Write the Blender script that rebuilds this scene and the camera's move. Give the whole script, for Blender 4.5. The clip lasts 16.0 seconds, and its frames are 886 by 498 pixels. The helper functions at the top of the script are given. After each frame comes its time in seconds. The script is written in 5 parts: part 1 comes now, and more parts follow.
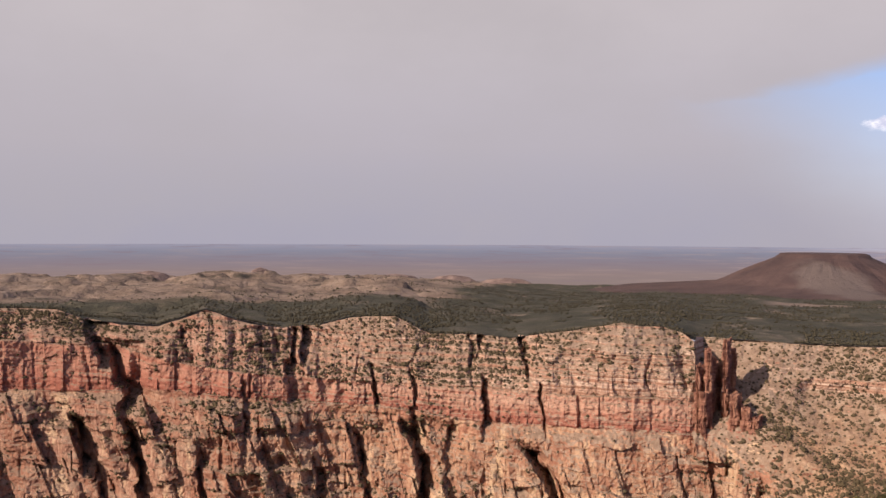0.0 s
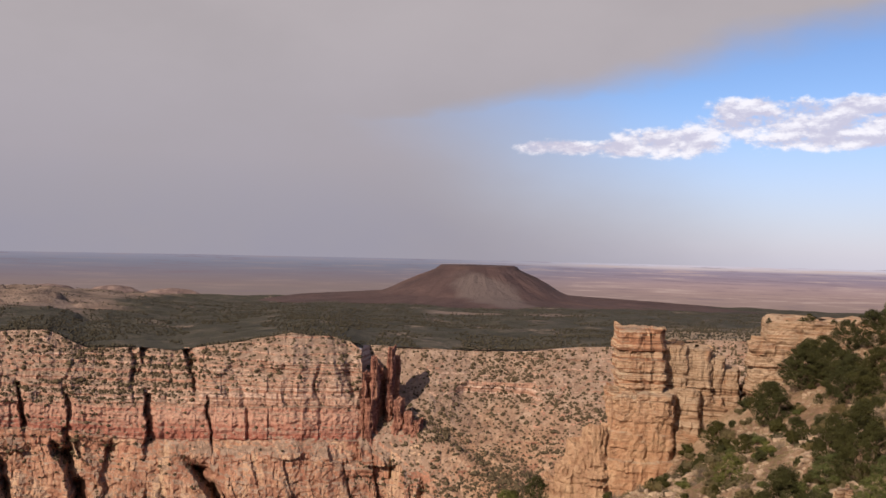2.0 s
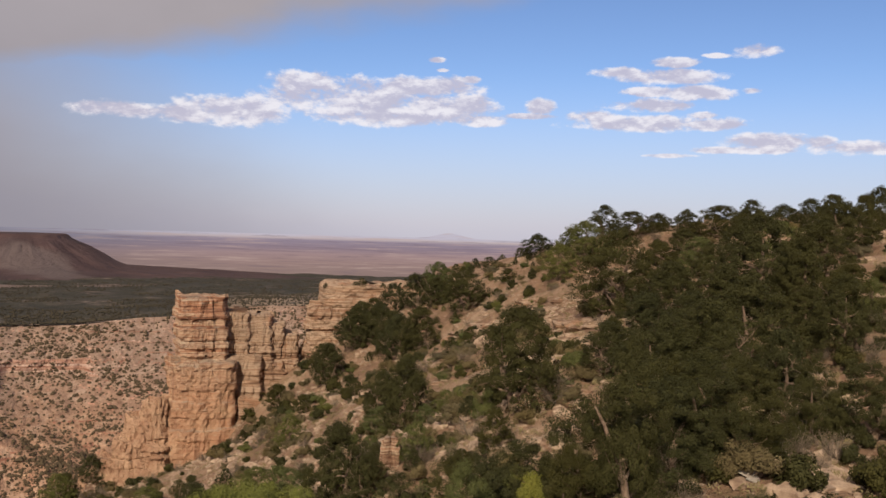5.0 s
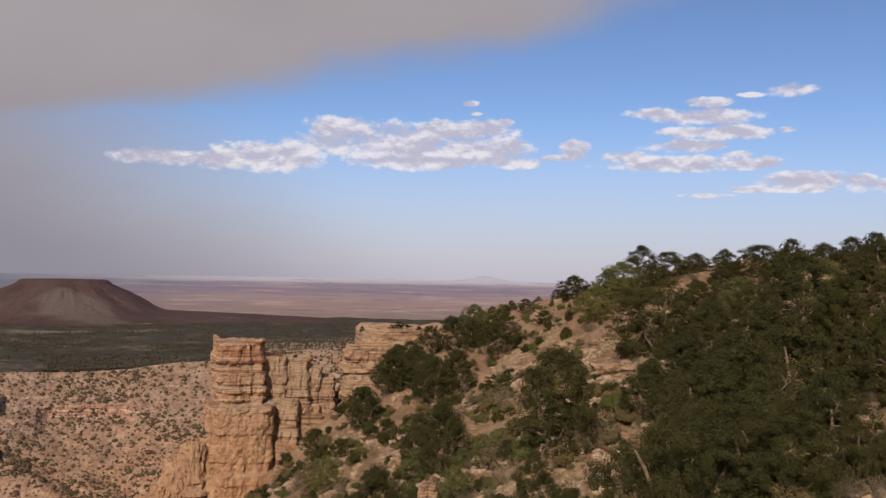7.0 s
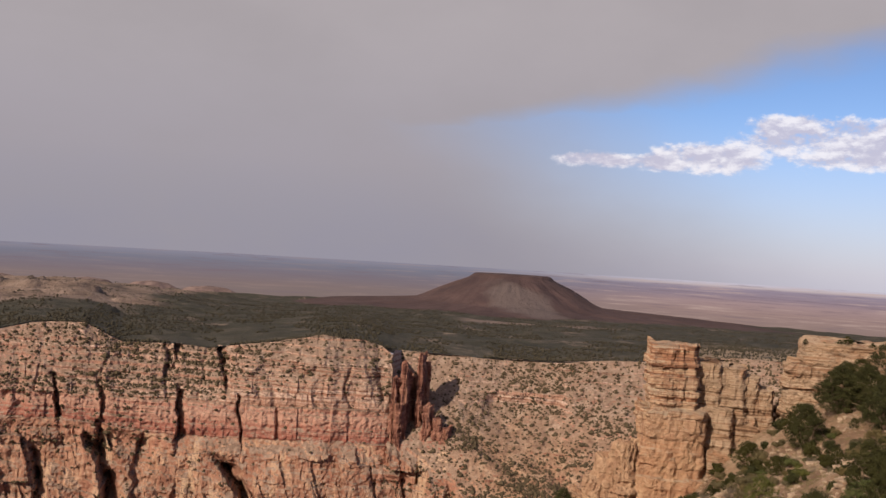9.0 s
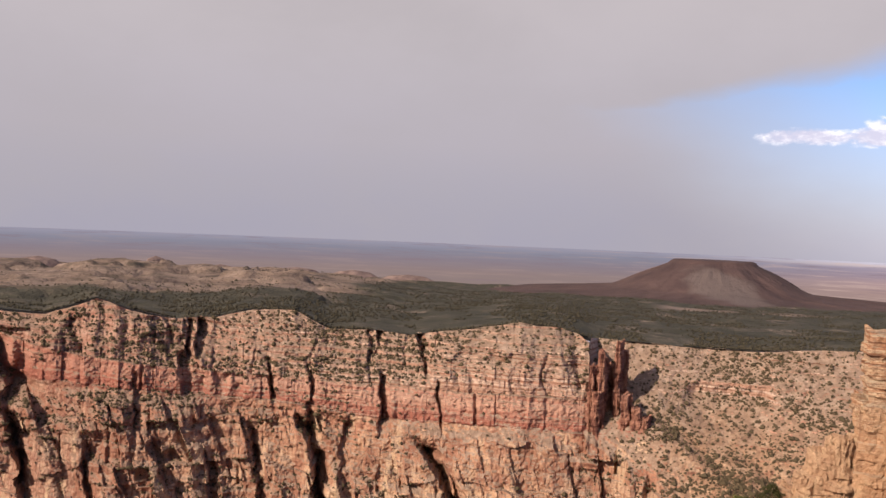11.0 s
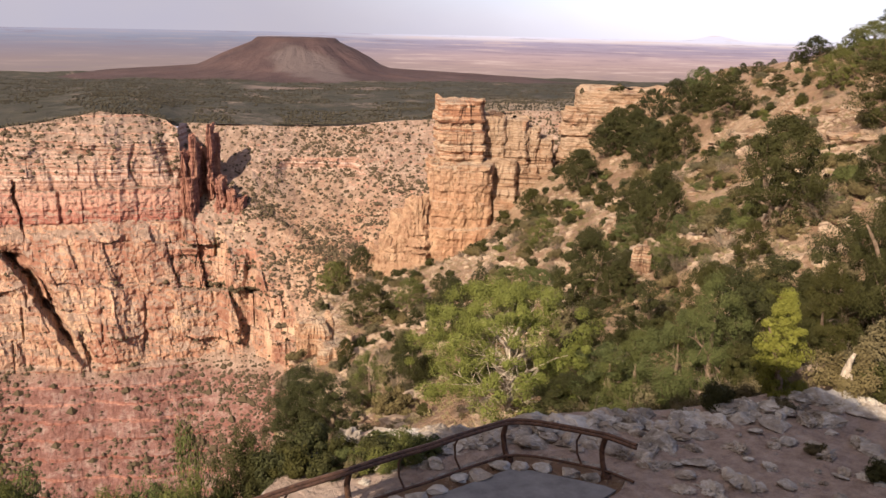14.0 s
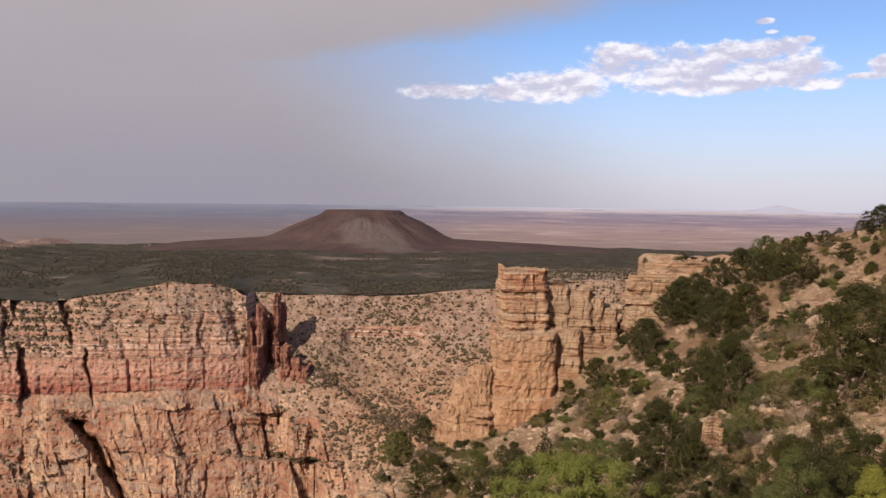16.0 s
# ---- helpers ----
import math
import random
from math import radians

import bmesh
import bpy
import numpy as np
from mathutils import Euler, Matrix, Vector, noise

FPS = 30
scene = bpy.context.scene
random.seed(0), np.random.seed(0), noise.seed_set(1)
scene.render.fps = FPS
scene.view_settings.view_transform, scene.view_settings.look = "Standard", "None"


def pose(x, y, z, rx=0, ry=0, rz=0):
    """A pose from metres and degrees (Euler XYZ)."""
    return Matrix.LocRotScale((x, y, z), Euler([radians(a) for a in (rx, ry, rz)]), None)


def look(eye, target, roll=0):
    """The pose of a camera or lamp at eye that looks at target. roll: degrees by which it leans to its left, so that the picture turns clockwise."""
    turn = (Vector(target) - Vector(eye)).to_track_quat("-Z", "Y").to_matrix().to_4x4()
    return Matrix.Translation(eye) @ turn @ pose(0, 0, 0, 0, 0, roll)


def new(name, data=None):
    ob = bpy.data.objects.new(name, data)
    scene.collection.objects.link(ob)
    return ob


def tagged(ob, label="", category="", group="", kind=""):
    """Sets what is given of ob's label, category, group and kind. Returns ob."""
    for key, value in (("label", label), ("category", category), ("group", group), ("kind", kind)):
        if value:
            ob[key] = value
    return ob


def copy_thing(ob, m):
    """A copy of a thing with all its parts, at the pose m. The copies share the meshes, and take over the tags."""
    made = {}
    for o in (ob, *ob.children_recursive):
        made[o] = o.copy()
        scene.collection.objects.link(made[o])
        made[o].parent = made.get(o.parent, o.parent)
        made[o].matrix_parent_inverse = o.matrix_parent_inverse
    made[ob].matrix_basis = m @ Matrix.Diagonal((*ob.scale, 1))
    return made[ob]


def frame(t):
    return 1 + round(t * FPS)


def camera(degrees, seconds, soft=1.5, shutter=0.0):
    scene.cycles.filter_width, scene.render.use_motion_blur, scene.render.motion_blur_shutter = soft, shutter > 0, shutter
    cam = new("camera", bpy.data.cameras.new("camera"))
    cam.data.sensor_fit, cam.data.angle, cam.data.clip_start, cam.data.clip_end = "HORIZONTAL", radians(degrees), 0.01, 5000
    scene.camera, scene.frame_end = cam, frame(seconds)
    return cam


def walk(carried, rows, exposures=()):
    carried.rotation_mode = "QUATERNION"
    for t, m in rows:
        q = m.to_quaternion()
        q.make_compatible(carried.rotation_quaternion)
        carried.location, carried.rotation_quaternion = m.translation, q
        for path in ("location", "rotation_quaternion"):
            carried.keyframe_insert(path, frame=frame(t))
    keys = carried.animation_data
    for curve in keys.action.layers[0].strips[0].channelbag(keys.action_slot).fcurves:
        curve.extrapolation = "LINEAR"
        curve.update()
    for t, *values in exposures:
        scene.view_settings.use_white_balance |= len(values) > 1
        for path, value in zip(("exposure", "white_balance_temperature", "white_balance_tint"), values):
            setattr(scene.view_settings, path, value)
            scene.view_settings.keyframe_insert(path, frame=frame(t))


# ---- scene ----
# ---------------------------------------------------------------- camera
EYE_Z = 10.0
cam = camera(50.88, 16.0)
# seconds, yaw, pitch, roll in degrees; the viewer stands still and turns
TURNS = [
    (0.0, 0.00, -1.11, -0.30), (0.5, -6.31, -1.10, -0.38), (1.0, -12.98, -0.72, -1.46), (1.5, -16.41, -0.33, -1.30),
    (2.0, -20.03, -0.21, -1.29), (2.5, -24.88, -0.33, -0.85), (3.0, -31.93, -0.72, -0.99), (3.5, -37.29, -1.09, -0.76),
    (4.0, -41.51, -1.35, -1.30), (4.2, -43.43, -1.36, -1.08), (4.6, -45.70, -1.45, -1.30), (5.3, -46.60, -1.50, -1.80),
    (5.9, -45.70, -1.20, -2.00), (6.3, -45.43, -0.76, -1.99), (6.5, -45.99, -0.12, -1.70), (7.0, -44.29, 1.07, -1.13),
    (7.5, -38.20, 1.29, -1.87), (8.0, -34.51, 1.19, -3.20), (8.5, -27.63, 0.62, -3.55), (9.0, -17.88, 0.16, -3.38),
    (9.5, -12.03, -0.20, -3.22), (9.7, -10.06, -0.27, -3.12), (10.2, -6.60, -0.40, -2.90), (10.7, -5.20, -0.70, -2.50),
    (11.3, -7.90, -2.20, -2.10), (11.8, -12.24, -6.13, -2.00), (12.0, -13.89, -8.98, -2.08), (12.5, -19.67, -14.35, -1.57),
    (13.0, -24.71, -15.41, -1.29), (13.5, -28.60, -15.18, -0.79), (14.0, -30.92, -13.79, -1.23), (14.5, -31.17, -9.22, -1.55),
    (15.0, -31.22, -3.90, -1.38), (15.5, -29.91, -3.17, -0.86), (16.0, -27.08, -3.49, -0.73),
]
EXPOSURES = [(0.0, 0.47), (0.6, 0.4), (1.5, 0.25), (3.0, 0.06), (4.0, 0.0), (6.5, -0.05), (7.0, -0.13), (7.5, -0.2), (8.0, -0.16), (8.5, -0.1), (9.0, 0.05), (9.5, 0.22), (12.0, 0.47), (12.5, 0.5), (13.0, 0.7), (13.5, 0.8), (14.0, 0.84), (14.5, 0.56), (15.0, 0.25), (15.5, 0.18), (16.0, 0.19)]
walk(cam, [(t, pose(0, 0, EYE_Z, 90 + p, r, y)) for t, y, p, r in TURNS], EXPOSURES)

# ---------------------------------------------------------------- light
SUN_AZ, SUN_EL = -122.0, 32.0  # degrees, clockwise from +y


def heading(az, el=0.0):
    a, e = radians(az), radians(el)
    return Vector((math.sin(a) * math.cos(e), math.cos(a) * math.cos(e), math.sin(e)))


sun_data = bpy.data.lights.new("sun", "SUN")
sun_data.energy, sun_data.angle, sun_data.color = 5.0, radians(0.6), (1.0, 0.86, 0.70)
sun = new("sun", sun_data)
sun.matrix_world = look(heading(SUN_AZ, SUN_EL) * 100, (0, 0, 0))


class Nodes:
    """Short way to write node trees."""

    def __init__(self, tree):
        self.tree = tree
        tree.nodes.clear()

    def add(self, kind, *values, **props):
        node = self.tree.nodes.new(kind)
        for key, value in props.items():
            setattr(node, key, value)
        for i, value in enumerate(values):
            self.put(node.inputs[i], value)
        return node

    def put(self, socket, value):
        if value is None:
            return
        if hasattr(value, "outputs"):
            value = value.outputs[0]
        if hasattr(value, "is_output"):
            self.tree.links.new(value, socket)
        else:
            socket.default_value = value

    def math(self, op, *values, clamp=False):
        return self.add("ShaderNodeMath", *values, operation=op, use_clamp=clamp)

    def mix(self, fac, a, b, mode="MIX"):
        node = self.tree.nodes.new("ShaderNodeMix")
        node.data_type, node.blend_type, node.clamp_factor = "RGBA", mode, True
        for i, v in ((0, fac), (6, a), (7, b)):
            self.put(node.inputs[i], (*v, 1) if isinstance(v, tuple) and len(v) == 3 else v)
        return node.outputs[2]

    def ramp(self, fac, stops, mode="LINEAR"):
        node = self.tree.nodes.new("ShaderNodeValToRGB")
        node.color_ramp.interpolation = mode
        el = node.color_ramp.elements
        for i, (p, c) in enumerate(stops):
            e = el[i] if i < 2 else el.new(p)
            e.position = p
            e.color = (*c, 1) if isinstance(c, tuple) else (c, c, c, 1)
        self.put(node.inputs[0], fac)
        return node.outputs[0]

    def smooth(self, value, lo, hi, a=0.0, b=1.0):
        node = self.tree.nodes.new("ShaderNodeMapRange")
        node.interpolation_type = "SMOOTHSTEP"
        for i, v in enumerate((value, lo, hi, a, b)):
            self.put(node.inputs[i], v)
        return node.outputs[0]

    def noise(self, vec, scale, detail=4.0, rough=0.55, kind="FBM"):
        node = self.tree.nodes.new("ShaderNodeTexNoise")
        node.noise_dimensions = "3D"
        self.put(node.inputs["Vector"], vec)
        node.inputs["Scale"].default_value = scale
        node.inputs["Detail"].default_value = detail
        node.inputs["Roughness"].default_value = rough
        return node.outputs[0]

    def scaled(self, vec, s):
        return self.add("ShaderNodeVectorMath", vec, s, operation="MULTIPLY").outputs[0]


# sky: Nishita air, a smoke plume that fills the left side, and rows of flat cumulus
world = bpy.data.worlds.new("sky")
scene.world = world
world.use_nodes = True
n = Nodes(world.node_tree)
gen = n.add("ShaderNodeTexCoord").outputs["Generated"]
sep = n.add("ShaderNodeSeparateXYZ", gen)
az = n.math("MULTIPLY", n.math("ARCTAN2", sep.outputs[0], sep.outputs[1]), 57.2958)
el = n.math("MULTIPLY", n.math("ARCSINE", sep.outputs[2]), 57.2958)
sky = n.add("ShaderNodeTexSky", sky_type="NISHITA", sun_disc=False, sun_elevation=radians(SUN_EL),
            sun_rotation=radians(SUN_AZ), altitude=2200.0, air_density=1.0, dust_density=1.0, ozone_density=1.5)
SKY_GAIN = 0.10
blue = n.mix(1.0, sky.outputs[0], (SKY_GAIN * 0.86, SKY_GAIN * 0.93, SKY_GAIN * 1.12), "MULTIPLY")
haze = n.smooth(el, 10.0, -1.5)
air = n.mix(n.math("MULTIPLY", haze, 0.8), blue, (0.52, 0.475, 0.585))
flow = n.noise(n.scaled(gen, (1.0, 1.0, 2.2)), 5.0, 5.0, 0.5)
wisp = n.math("MULTIPLY", n.math("SUBTRACT", flow, 0.5), 5.0)
line = n.math("ADD", n.math("MULTIPLY", n.math("SUBTRACT", az, 19.4), 0.235), 6.1)
over = n.smooth(n.math("ADD", n.math("SUBTRACT", el, line), wisp), -0.2, 2.6)
beside = n.smooth(n.math("ADD", n.math("ADD", az, n.math("MULTIPLY", el, 1.2)), n.math("MULTIPLY", wisp, 1.4)), 46.0, 20.0)
far_side = n.smooth(az, 75.0, 45.0)
smoke = n.math("MAXIMUM", n.math("MULTIPLY", over, far_side), beside)
veil = n.ramp(n.smooth(el, -1.0, 16.0), [(0.0, (0.29, 0.275, 0.335)), (0.3, (0.36, 0.325, 0.36)), (1.0, (0.43, 0.385, 0.395))])
veil = n.mix(n.math("MULTIPLY", n.smooth(n.noise(n.scaled(gen, (1.0, 1.0, 1.8)), 3.2, 5.0, 0.6), 0.3, 0.75), 0.45), veil, (0.34, 0.305, 0.315))
air = n.mix(n.math("MULTIPLY", smoke, 0.97), air, veil)
# flat cumulus by bearing, elevation, half width, half height in degrees: one long bank, rows beside it, a low line, and wisps
CLOUD_BANK = [(27.5, 6.09, 2.78, 0.45), (30.6, 6.08, 2.6, 0.49), (33.7, 6.52, 3.3, 0.87), (38, 8.3, 2.36, 0.73), (37.7, 7.34, 3.3, 0.83), (41, 7.28, 4.34, 1.25),
    (45.1, 8.31, 3.3, 0.62), (46.3, 7.12, 3.3, 0.9), (42.5, 6.52, 4.51, 0.62), (48.4, 6.42, 2.08, 0.35)]
CLOUD_ROWS = [(60.2, 9.94, 1.39, 0.28), (59.6, 9.13, 3.47, 0.42), (56.9, 9.37, 1.6, 0.31), (61.5, 8.16, 2.15, 0.42), (58.8, 8.27, 1.91, 0.28), (64.6, 8.28, 0.62, 0.17),
    (58.8, 7.44, 2.85, 0.38), (55.3, 6.75, 1.46, 0.42), (58.7, 6.4, 4.86, 0.45), (62.1, 6.31, 2.01, 0.31), (61.7, 6.87, 0.9, 0.24), (64.5, 10.53, 1.32, 0.38),
    (62.6, 10.32, 0.83, 0.14)]
CLOUD_LINE = [(65.4, 5.32, 2.29, 0.49), (64.2, 4.86, 2.92, 0.21), (70.2, 5.02, 2.6, 0.38), (68.4, 5.31, 1.11, 0.35), (59.9, 4.5, 1.46, 0.14), (52.2, 7.32, 0.83, 0.45),
    (51.5, 6.73, 1.74, 0.17)]
CLOUD_WISPS = [(45.8, 9.96, 0.52, 0.17), (46.1, 9.36, 0.38, 0.1), (48, 8.83, 0.56, 0.21)]
puff = n.noise(n.scaled(gen, (1.0, 1.0, 2.4)), 24.0, 7.0, 0.6)
tuft = n.noise(n.scaled(gen, (1.0, 1.0, 1.6)), 95.0, 5.0, 0.6)
shape = None
for ca, ce, wa, we in CLOUD_BANK + CLOUD_ROWS + CLOUD_LINE + CLOUD_WISPS:
    dx = n.math("DIVIDE", n.math("SUBTRACT", az, ca), wa * 1.05)
    up = n.math("DIVIDE", n.math("SUBTRACT", el, ce), we * 1.1)
    r2 = n.math("MULTIPLY_ADD", dx, dx, n.math("MULTIPLY", up, up))
    shape = r2 if shape is None else n.math("SMOOTH_MIN", shape, r2, 0.35)
body = n.math("SUBTRACT", n.math("ADD", n.math("MULTIPLY", n.math("SUBTRACT", puff, 0.49), 3.6), n.math("MULTIPLY", n.math("SUBTRACT", tuft, 0.5), 1.5)), n.math("SUBTRACT", shape, 1.02))
cover = n.smooth(body, -0.25, 0.75)
above = n.noise(n.scaled(n.add("ShaderNodeVectorMath", gen, (0.0, 0.0, 0.006), operation="ADD").outputs[0], (1.0, 1.0, 2.4)), 24.0, 7.0, 0.6)
lit = n.math("ADD", n.math("MULTIPLY", n.math("SUBTRACT", puff, above), 2.6), n.math("MULTIPLY", n.math("SUBTRACT", tuft, 0.5), 0.9))
bright = n.smooth(n.math("SUBTRACT", lit, n.math("MULTIPLY", body, 0.14)), -0.34, 0.30)
tone = n.mix(bright, (0.56, 0.53, 0.645), (0.90, 0.86, 0.90))
air = n.mix(n.math("MULTIPLY", cover, 0.9), air, tone)
n.add("ShaderNodeOutputWorld", n.add("ShaderNodeBackground", air, 1.0))


# ---------------------------------------------------------------- materials
WASH_D = 2560.0  # distance of the pale wash on the plateau


def material(name, build, rough=0.9, metal=0.0, bump=None):
    m = bpy.data.materials.new(name)
    m.use_nodes = True
    k = Nodes(m.node_tree)
    k.pos = k.add("ShaderNodeNewGeometry").outputs["Position"]
    k.geo = k.tree.nodes[-1]
    k.rnd = k.add("ShaderNodeObjectInfo").outputs["Random"]
    bsdf = k.add("ShaderNodeBsdfPrincipled")
    k.bsdf = bsdf
    bsdf.inputs["Roughness"].default_value = rough
    bsdf.inputs["Metallic"].default_value = metal
    bsdf.inputs["Specular IOR Level"].default_value = 0.15
    k.put(bsdf.inputs["Base Color"], build(k))
    if bump:
        scale, dist, strength = bump
        b = k.add("ShaderNodeBump")
        b.inputs["Strength"].default_value = strength
        b.inputs["Distance"].default_value = dist
        k.put(b.inputs["Height"], k.noise(k.pos, scale, 6.0, 0.65))
        k.put(bsdf.inputs["Normal"], b.outputs[0])
    k.add("ShaderNodeOutputMaterial", bsdf)
    return m


def canyon_colour(k):
    """Strata by the bed each point belongs to: 2..3 upper ledges, 1..2 sheer red band, 0..1 lower cliff, below 0 red slopes."""
    q0 = k.add("ShaderNodeAttribute", attribute_name="bed").outputs["Fac"]
    sep = k.add("ShaderNodeSeparateXYZ", k.pos)
    west = k.smooth(sep.outputs[0], 20.0, -300.0)
    warp = k.noise(k.pos, 0.035, 4.0, 0.6)
    q = k.math("ADD", q0, k.math("MULTIPLY", k.math("SUBTRACT", warp, 0.5), 0.10))
    # level lamination at two thicknesses
    thin = k.noise(k.scaled(k.pos, (0.005, 0.005, 0.36)), 1.0, 4.0, 0.75)
    thick = k.noise(k.scaled(k.pos, (0.004, 0.004, 0.16)), 1.0, 3.0, 0.6)
    blot = k.noise(k.pos, 0.05, 6.0, 0.7)
    grit = k.noise(k.pos, 0.35, 5.0, 0.75)
    crack = k.noise(k.scaled(k.pos, (0.30, 0.30, 0.045)), 1.0, 5.0, 0.7)
    upper = k.ramp(thin, [(0.39, (0.28, 0.145, 0.095)), (0.46, (0.46, 0.285, 0.195)), (0.52, (0.50, 0.34, 0.245)), (0.575, (0.62, 0.475, 0.365))])
    upper = k.mix(k.math("MULTIPLY", k.smooth(thick, 0.52, 0.62), 0.55), upper, (0.43, 0.22, 0.145))
    upper = k.mix(k.math("MULTIPLY", west, 0.7), upper, k.mix(k.smooth(blot, 0.42, 0.58), (0.42, 0.245, 0.175), (0.27, 0.115, 0.082)))
    t = k.math("SUBTRACT", q, 1.0)
    band = k.ramp(t, [(0.0, (0.23, 0.085, 0.058)), (0.06, (0.36, 0.14, 0.095)), (0.30, (0.35, 0.14, 0.098)), (0.34, (0.45, 0.225, 0.155)), (0.44, (0.40, 0.18, 0.125)),
                      (0.50, (0.53, 0.305, 0.215)), (0.80, (0.53, 0.325, 0.23)), (0.86, (0.43, 0.20, 0.14)), (0.95, (0.50, 0.30, 0.205))])
    band = k.mix(k.math("MULTIPLY", k.smooth(thin, 0.53, 0.62), 0.45), band, (0.60, 0.42, 0.31))
    band = k.mix(k.math("MULTIPLY", west, 0.5), band, (0.36, 0.135, 0.092))
    low = k.ramp(blot, [(0.36, (0.60, 0.44, 0.29)), (0.46, (0.54, 0.34, 0.21)), (0.54, (0.42, 0.235, 0.145)), (0.64, (0.30, 0.15, 0.098))])
    wash = k.smooth(q, 0.62, 1.0)
    low = k.mix(k.math("MULTIPLY", k.math("MULTIPLY", wash, k.smooth(warp, 0.42, 0.6)), 0.7), low, (0.47, 0.215, 0.14))
    low = k.mix(k.math("MULTIPLY", k.smooth(thick, 0.54, 0.66), 0.5), low, (0.57, 0.43, 0.30))
    low = k.mix(k.math("MULTIPLY", west, 0.7), low, k.mix(k.smooth(crack, 0.42, 0.56), (0.44, 0.27, 0.19), (0.27, 0.13, 0.095)))
    panel = k.noise(k.scaled(k.pos, (0.035, 0.035, 0.010)), 1.0, 5.0, 0.65)
    low = k.mix(k.math("MULTIPLY", k.smooth(panel, 0.50, 0.58), 0.8), low, (0.31, 0.145, 0.092))
    low = k.mix(k.math("MULTIPLY", k.smooth(panel, 0.45, 0.37), 0.65), low, (0.64, 0.49, 0.31))
    red = k.ramp(k.noise(k.scaled(k.pos, (0.003, 0.003, 0.10)), 1.0, 4.0, 0.65), [(0.36, (0.19, 0.08, 0.058)), (0.5, (0.28, 0.125, 0.09)), (0.62, (0.42, 0.22, 0.16))])
    rock = k.mix(k.smooth(q, -0.06, 0.03), red, low)
    rock = k.mix(k.smooth(q, 0.985, 1.005), rock, band)
    rock = k.mix(k.smooth(q, 1.96, 2.03), rock, upper)
    rock = k.mix(k.math("MULTIPLY", k.smooth(crack, 0.53, 0.64), 0.7), rock, (0.21, 0.10, 0.07))
    rock = k.mix(k.math("MULTIPLY", k.smooth(grit, 0.46, 0.34), 0.4), rock, (0.62, 0.47, 0.35))
    # loose soil and talus on everything that lies back
    nz = k.add("ShaderNodeSeparateXYZ", k.geo.outputs["Normal"]).outputs[2]
    soil_tone = k.noise(k.pos, 0.09, 6.0, 0.75)
    soil = k.ramp(soil_tone, [(0.32, (0.21, 0.142, 0.098)), (0.5, (0.325, 0.235, 0.168)), (0.68, (0.46, 0.36, 0.268))])
    bowl = k.math("MULTIPLY", k.smooth(sep.outputs[0], 270.0, 330.0), k.smooth(k.math("ADD", sep.outputs[2], k.math("MULTIPLY", warp, 60.0)), -105.0, -165.0))
    soil = k.mix(k.math("MULTIPLY", bowl, 0.75), soil, k.ramp(soil_tone, [(0.34, (0.27, 0.15, 0.09)), (0.5, (0.40, 0.25, 0.15)), (0.66, (0.50, 0.36, 0.23))]))
    soil = k.mix(k.math("MULTIPLY", west, 0.45), soil, (0.27, 0.165, 0.115))
    pink = k.ramp(soil_tone, [(0.36, (0.18, 0.085, 0.064)), (0.5, (0.245, 0.132, 0.102)), (0.64, (0.35, 0.25, 0.20))])
    soil = k.mix(k.smooth(q, 0.05, -0.12), soil, pink)
    loose = k.smooth(k.math("ADD", nz, k.math("MULTIPLY", k.math("SUBTRACT", soil_tone, 0.5), 0.55)), 0.42, 0.60)
    both = k.mix(loose, rock, soil)
    both = k.mix(k.math("MULTIPLY", k.smooth(grit, 0.56, 0.70), 0.4), both, (0.17, 0.105, 0.075))
    return k.mix(1.0, both, (0.79, 0.735, 0.76), "MULTIPLY")


def bedded_colour(k):
    """Orange sandstone: thin cream and rust courses above, smooth orange faces with dark streaks below."""
    z = k.add("ShaderNodeSeparateXYZ", k.pos).outputs[2]
    band = k.noise(k.scaled(k.pos, (0.03, 0.03, 0.8)), 1.0, 5.0, 0.7)
    rock = k.ramp(band, [(0.38, (0.20, 0.10, 0.065)), (0.43, (0.42, 0.21, 0.125)), (0.475, (0.50, 0.30, 0.19)), (0.515, (0.64, 0.50, 0.36)), (0.545, (0.27, 0.14, 0.09)), (0.58, (0.56, 0.40, 0.27)), (0.64, (0.42, 0.25, 0.16))])
    low = k.smooth(k.math("ADD", z, k.math("MULTIPLY", k.noise(k.pos, 0.15, 4.0), 14.0)), -9.0, -20.0)
    rock = k.mix(k.math("MULTIPLY", low, 0.8), rock, k.ramp(k.noise(k.pos, 0.22, 5.0, 0.6), [(0.35, (0.41, 0.225, 0.135)), (0.55, (0.54, 0.33, 0.205)), (0.75, (0.62, 0.45, 0.29))]))
    streak = k.noise(k.scaled(k.pos, (0.6, 0.6, 0.05)), 1.0, 4.0, 0.6)
    rock = k.mix(k.math("MULTIPLY", k.smooth(streak, 0.50, 0.70), 0.55), rock, (0.22, 0.105, 0.068))
    grey = k.noise(k.pos, 0.5, 6.0, 0.7)
    nz = k.add("ShaderNodeSeparateXYZ", k.geo.outputs["Normal"]).outputs[2]
    return k.mix(1.0, k.mix(k.math("MULTIPLY", k.smooth(k.math("ADD", grey, k.math("MULTIPLY", nz, 0.25)), 0.55, 0.85), 0.6), rock, (0.42, 0.36, 0.28)), (0.84, 0.80, 0.76), "MULTIPLY")


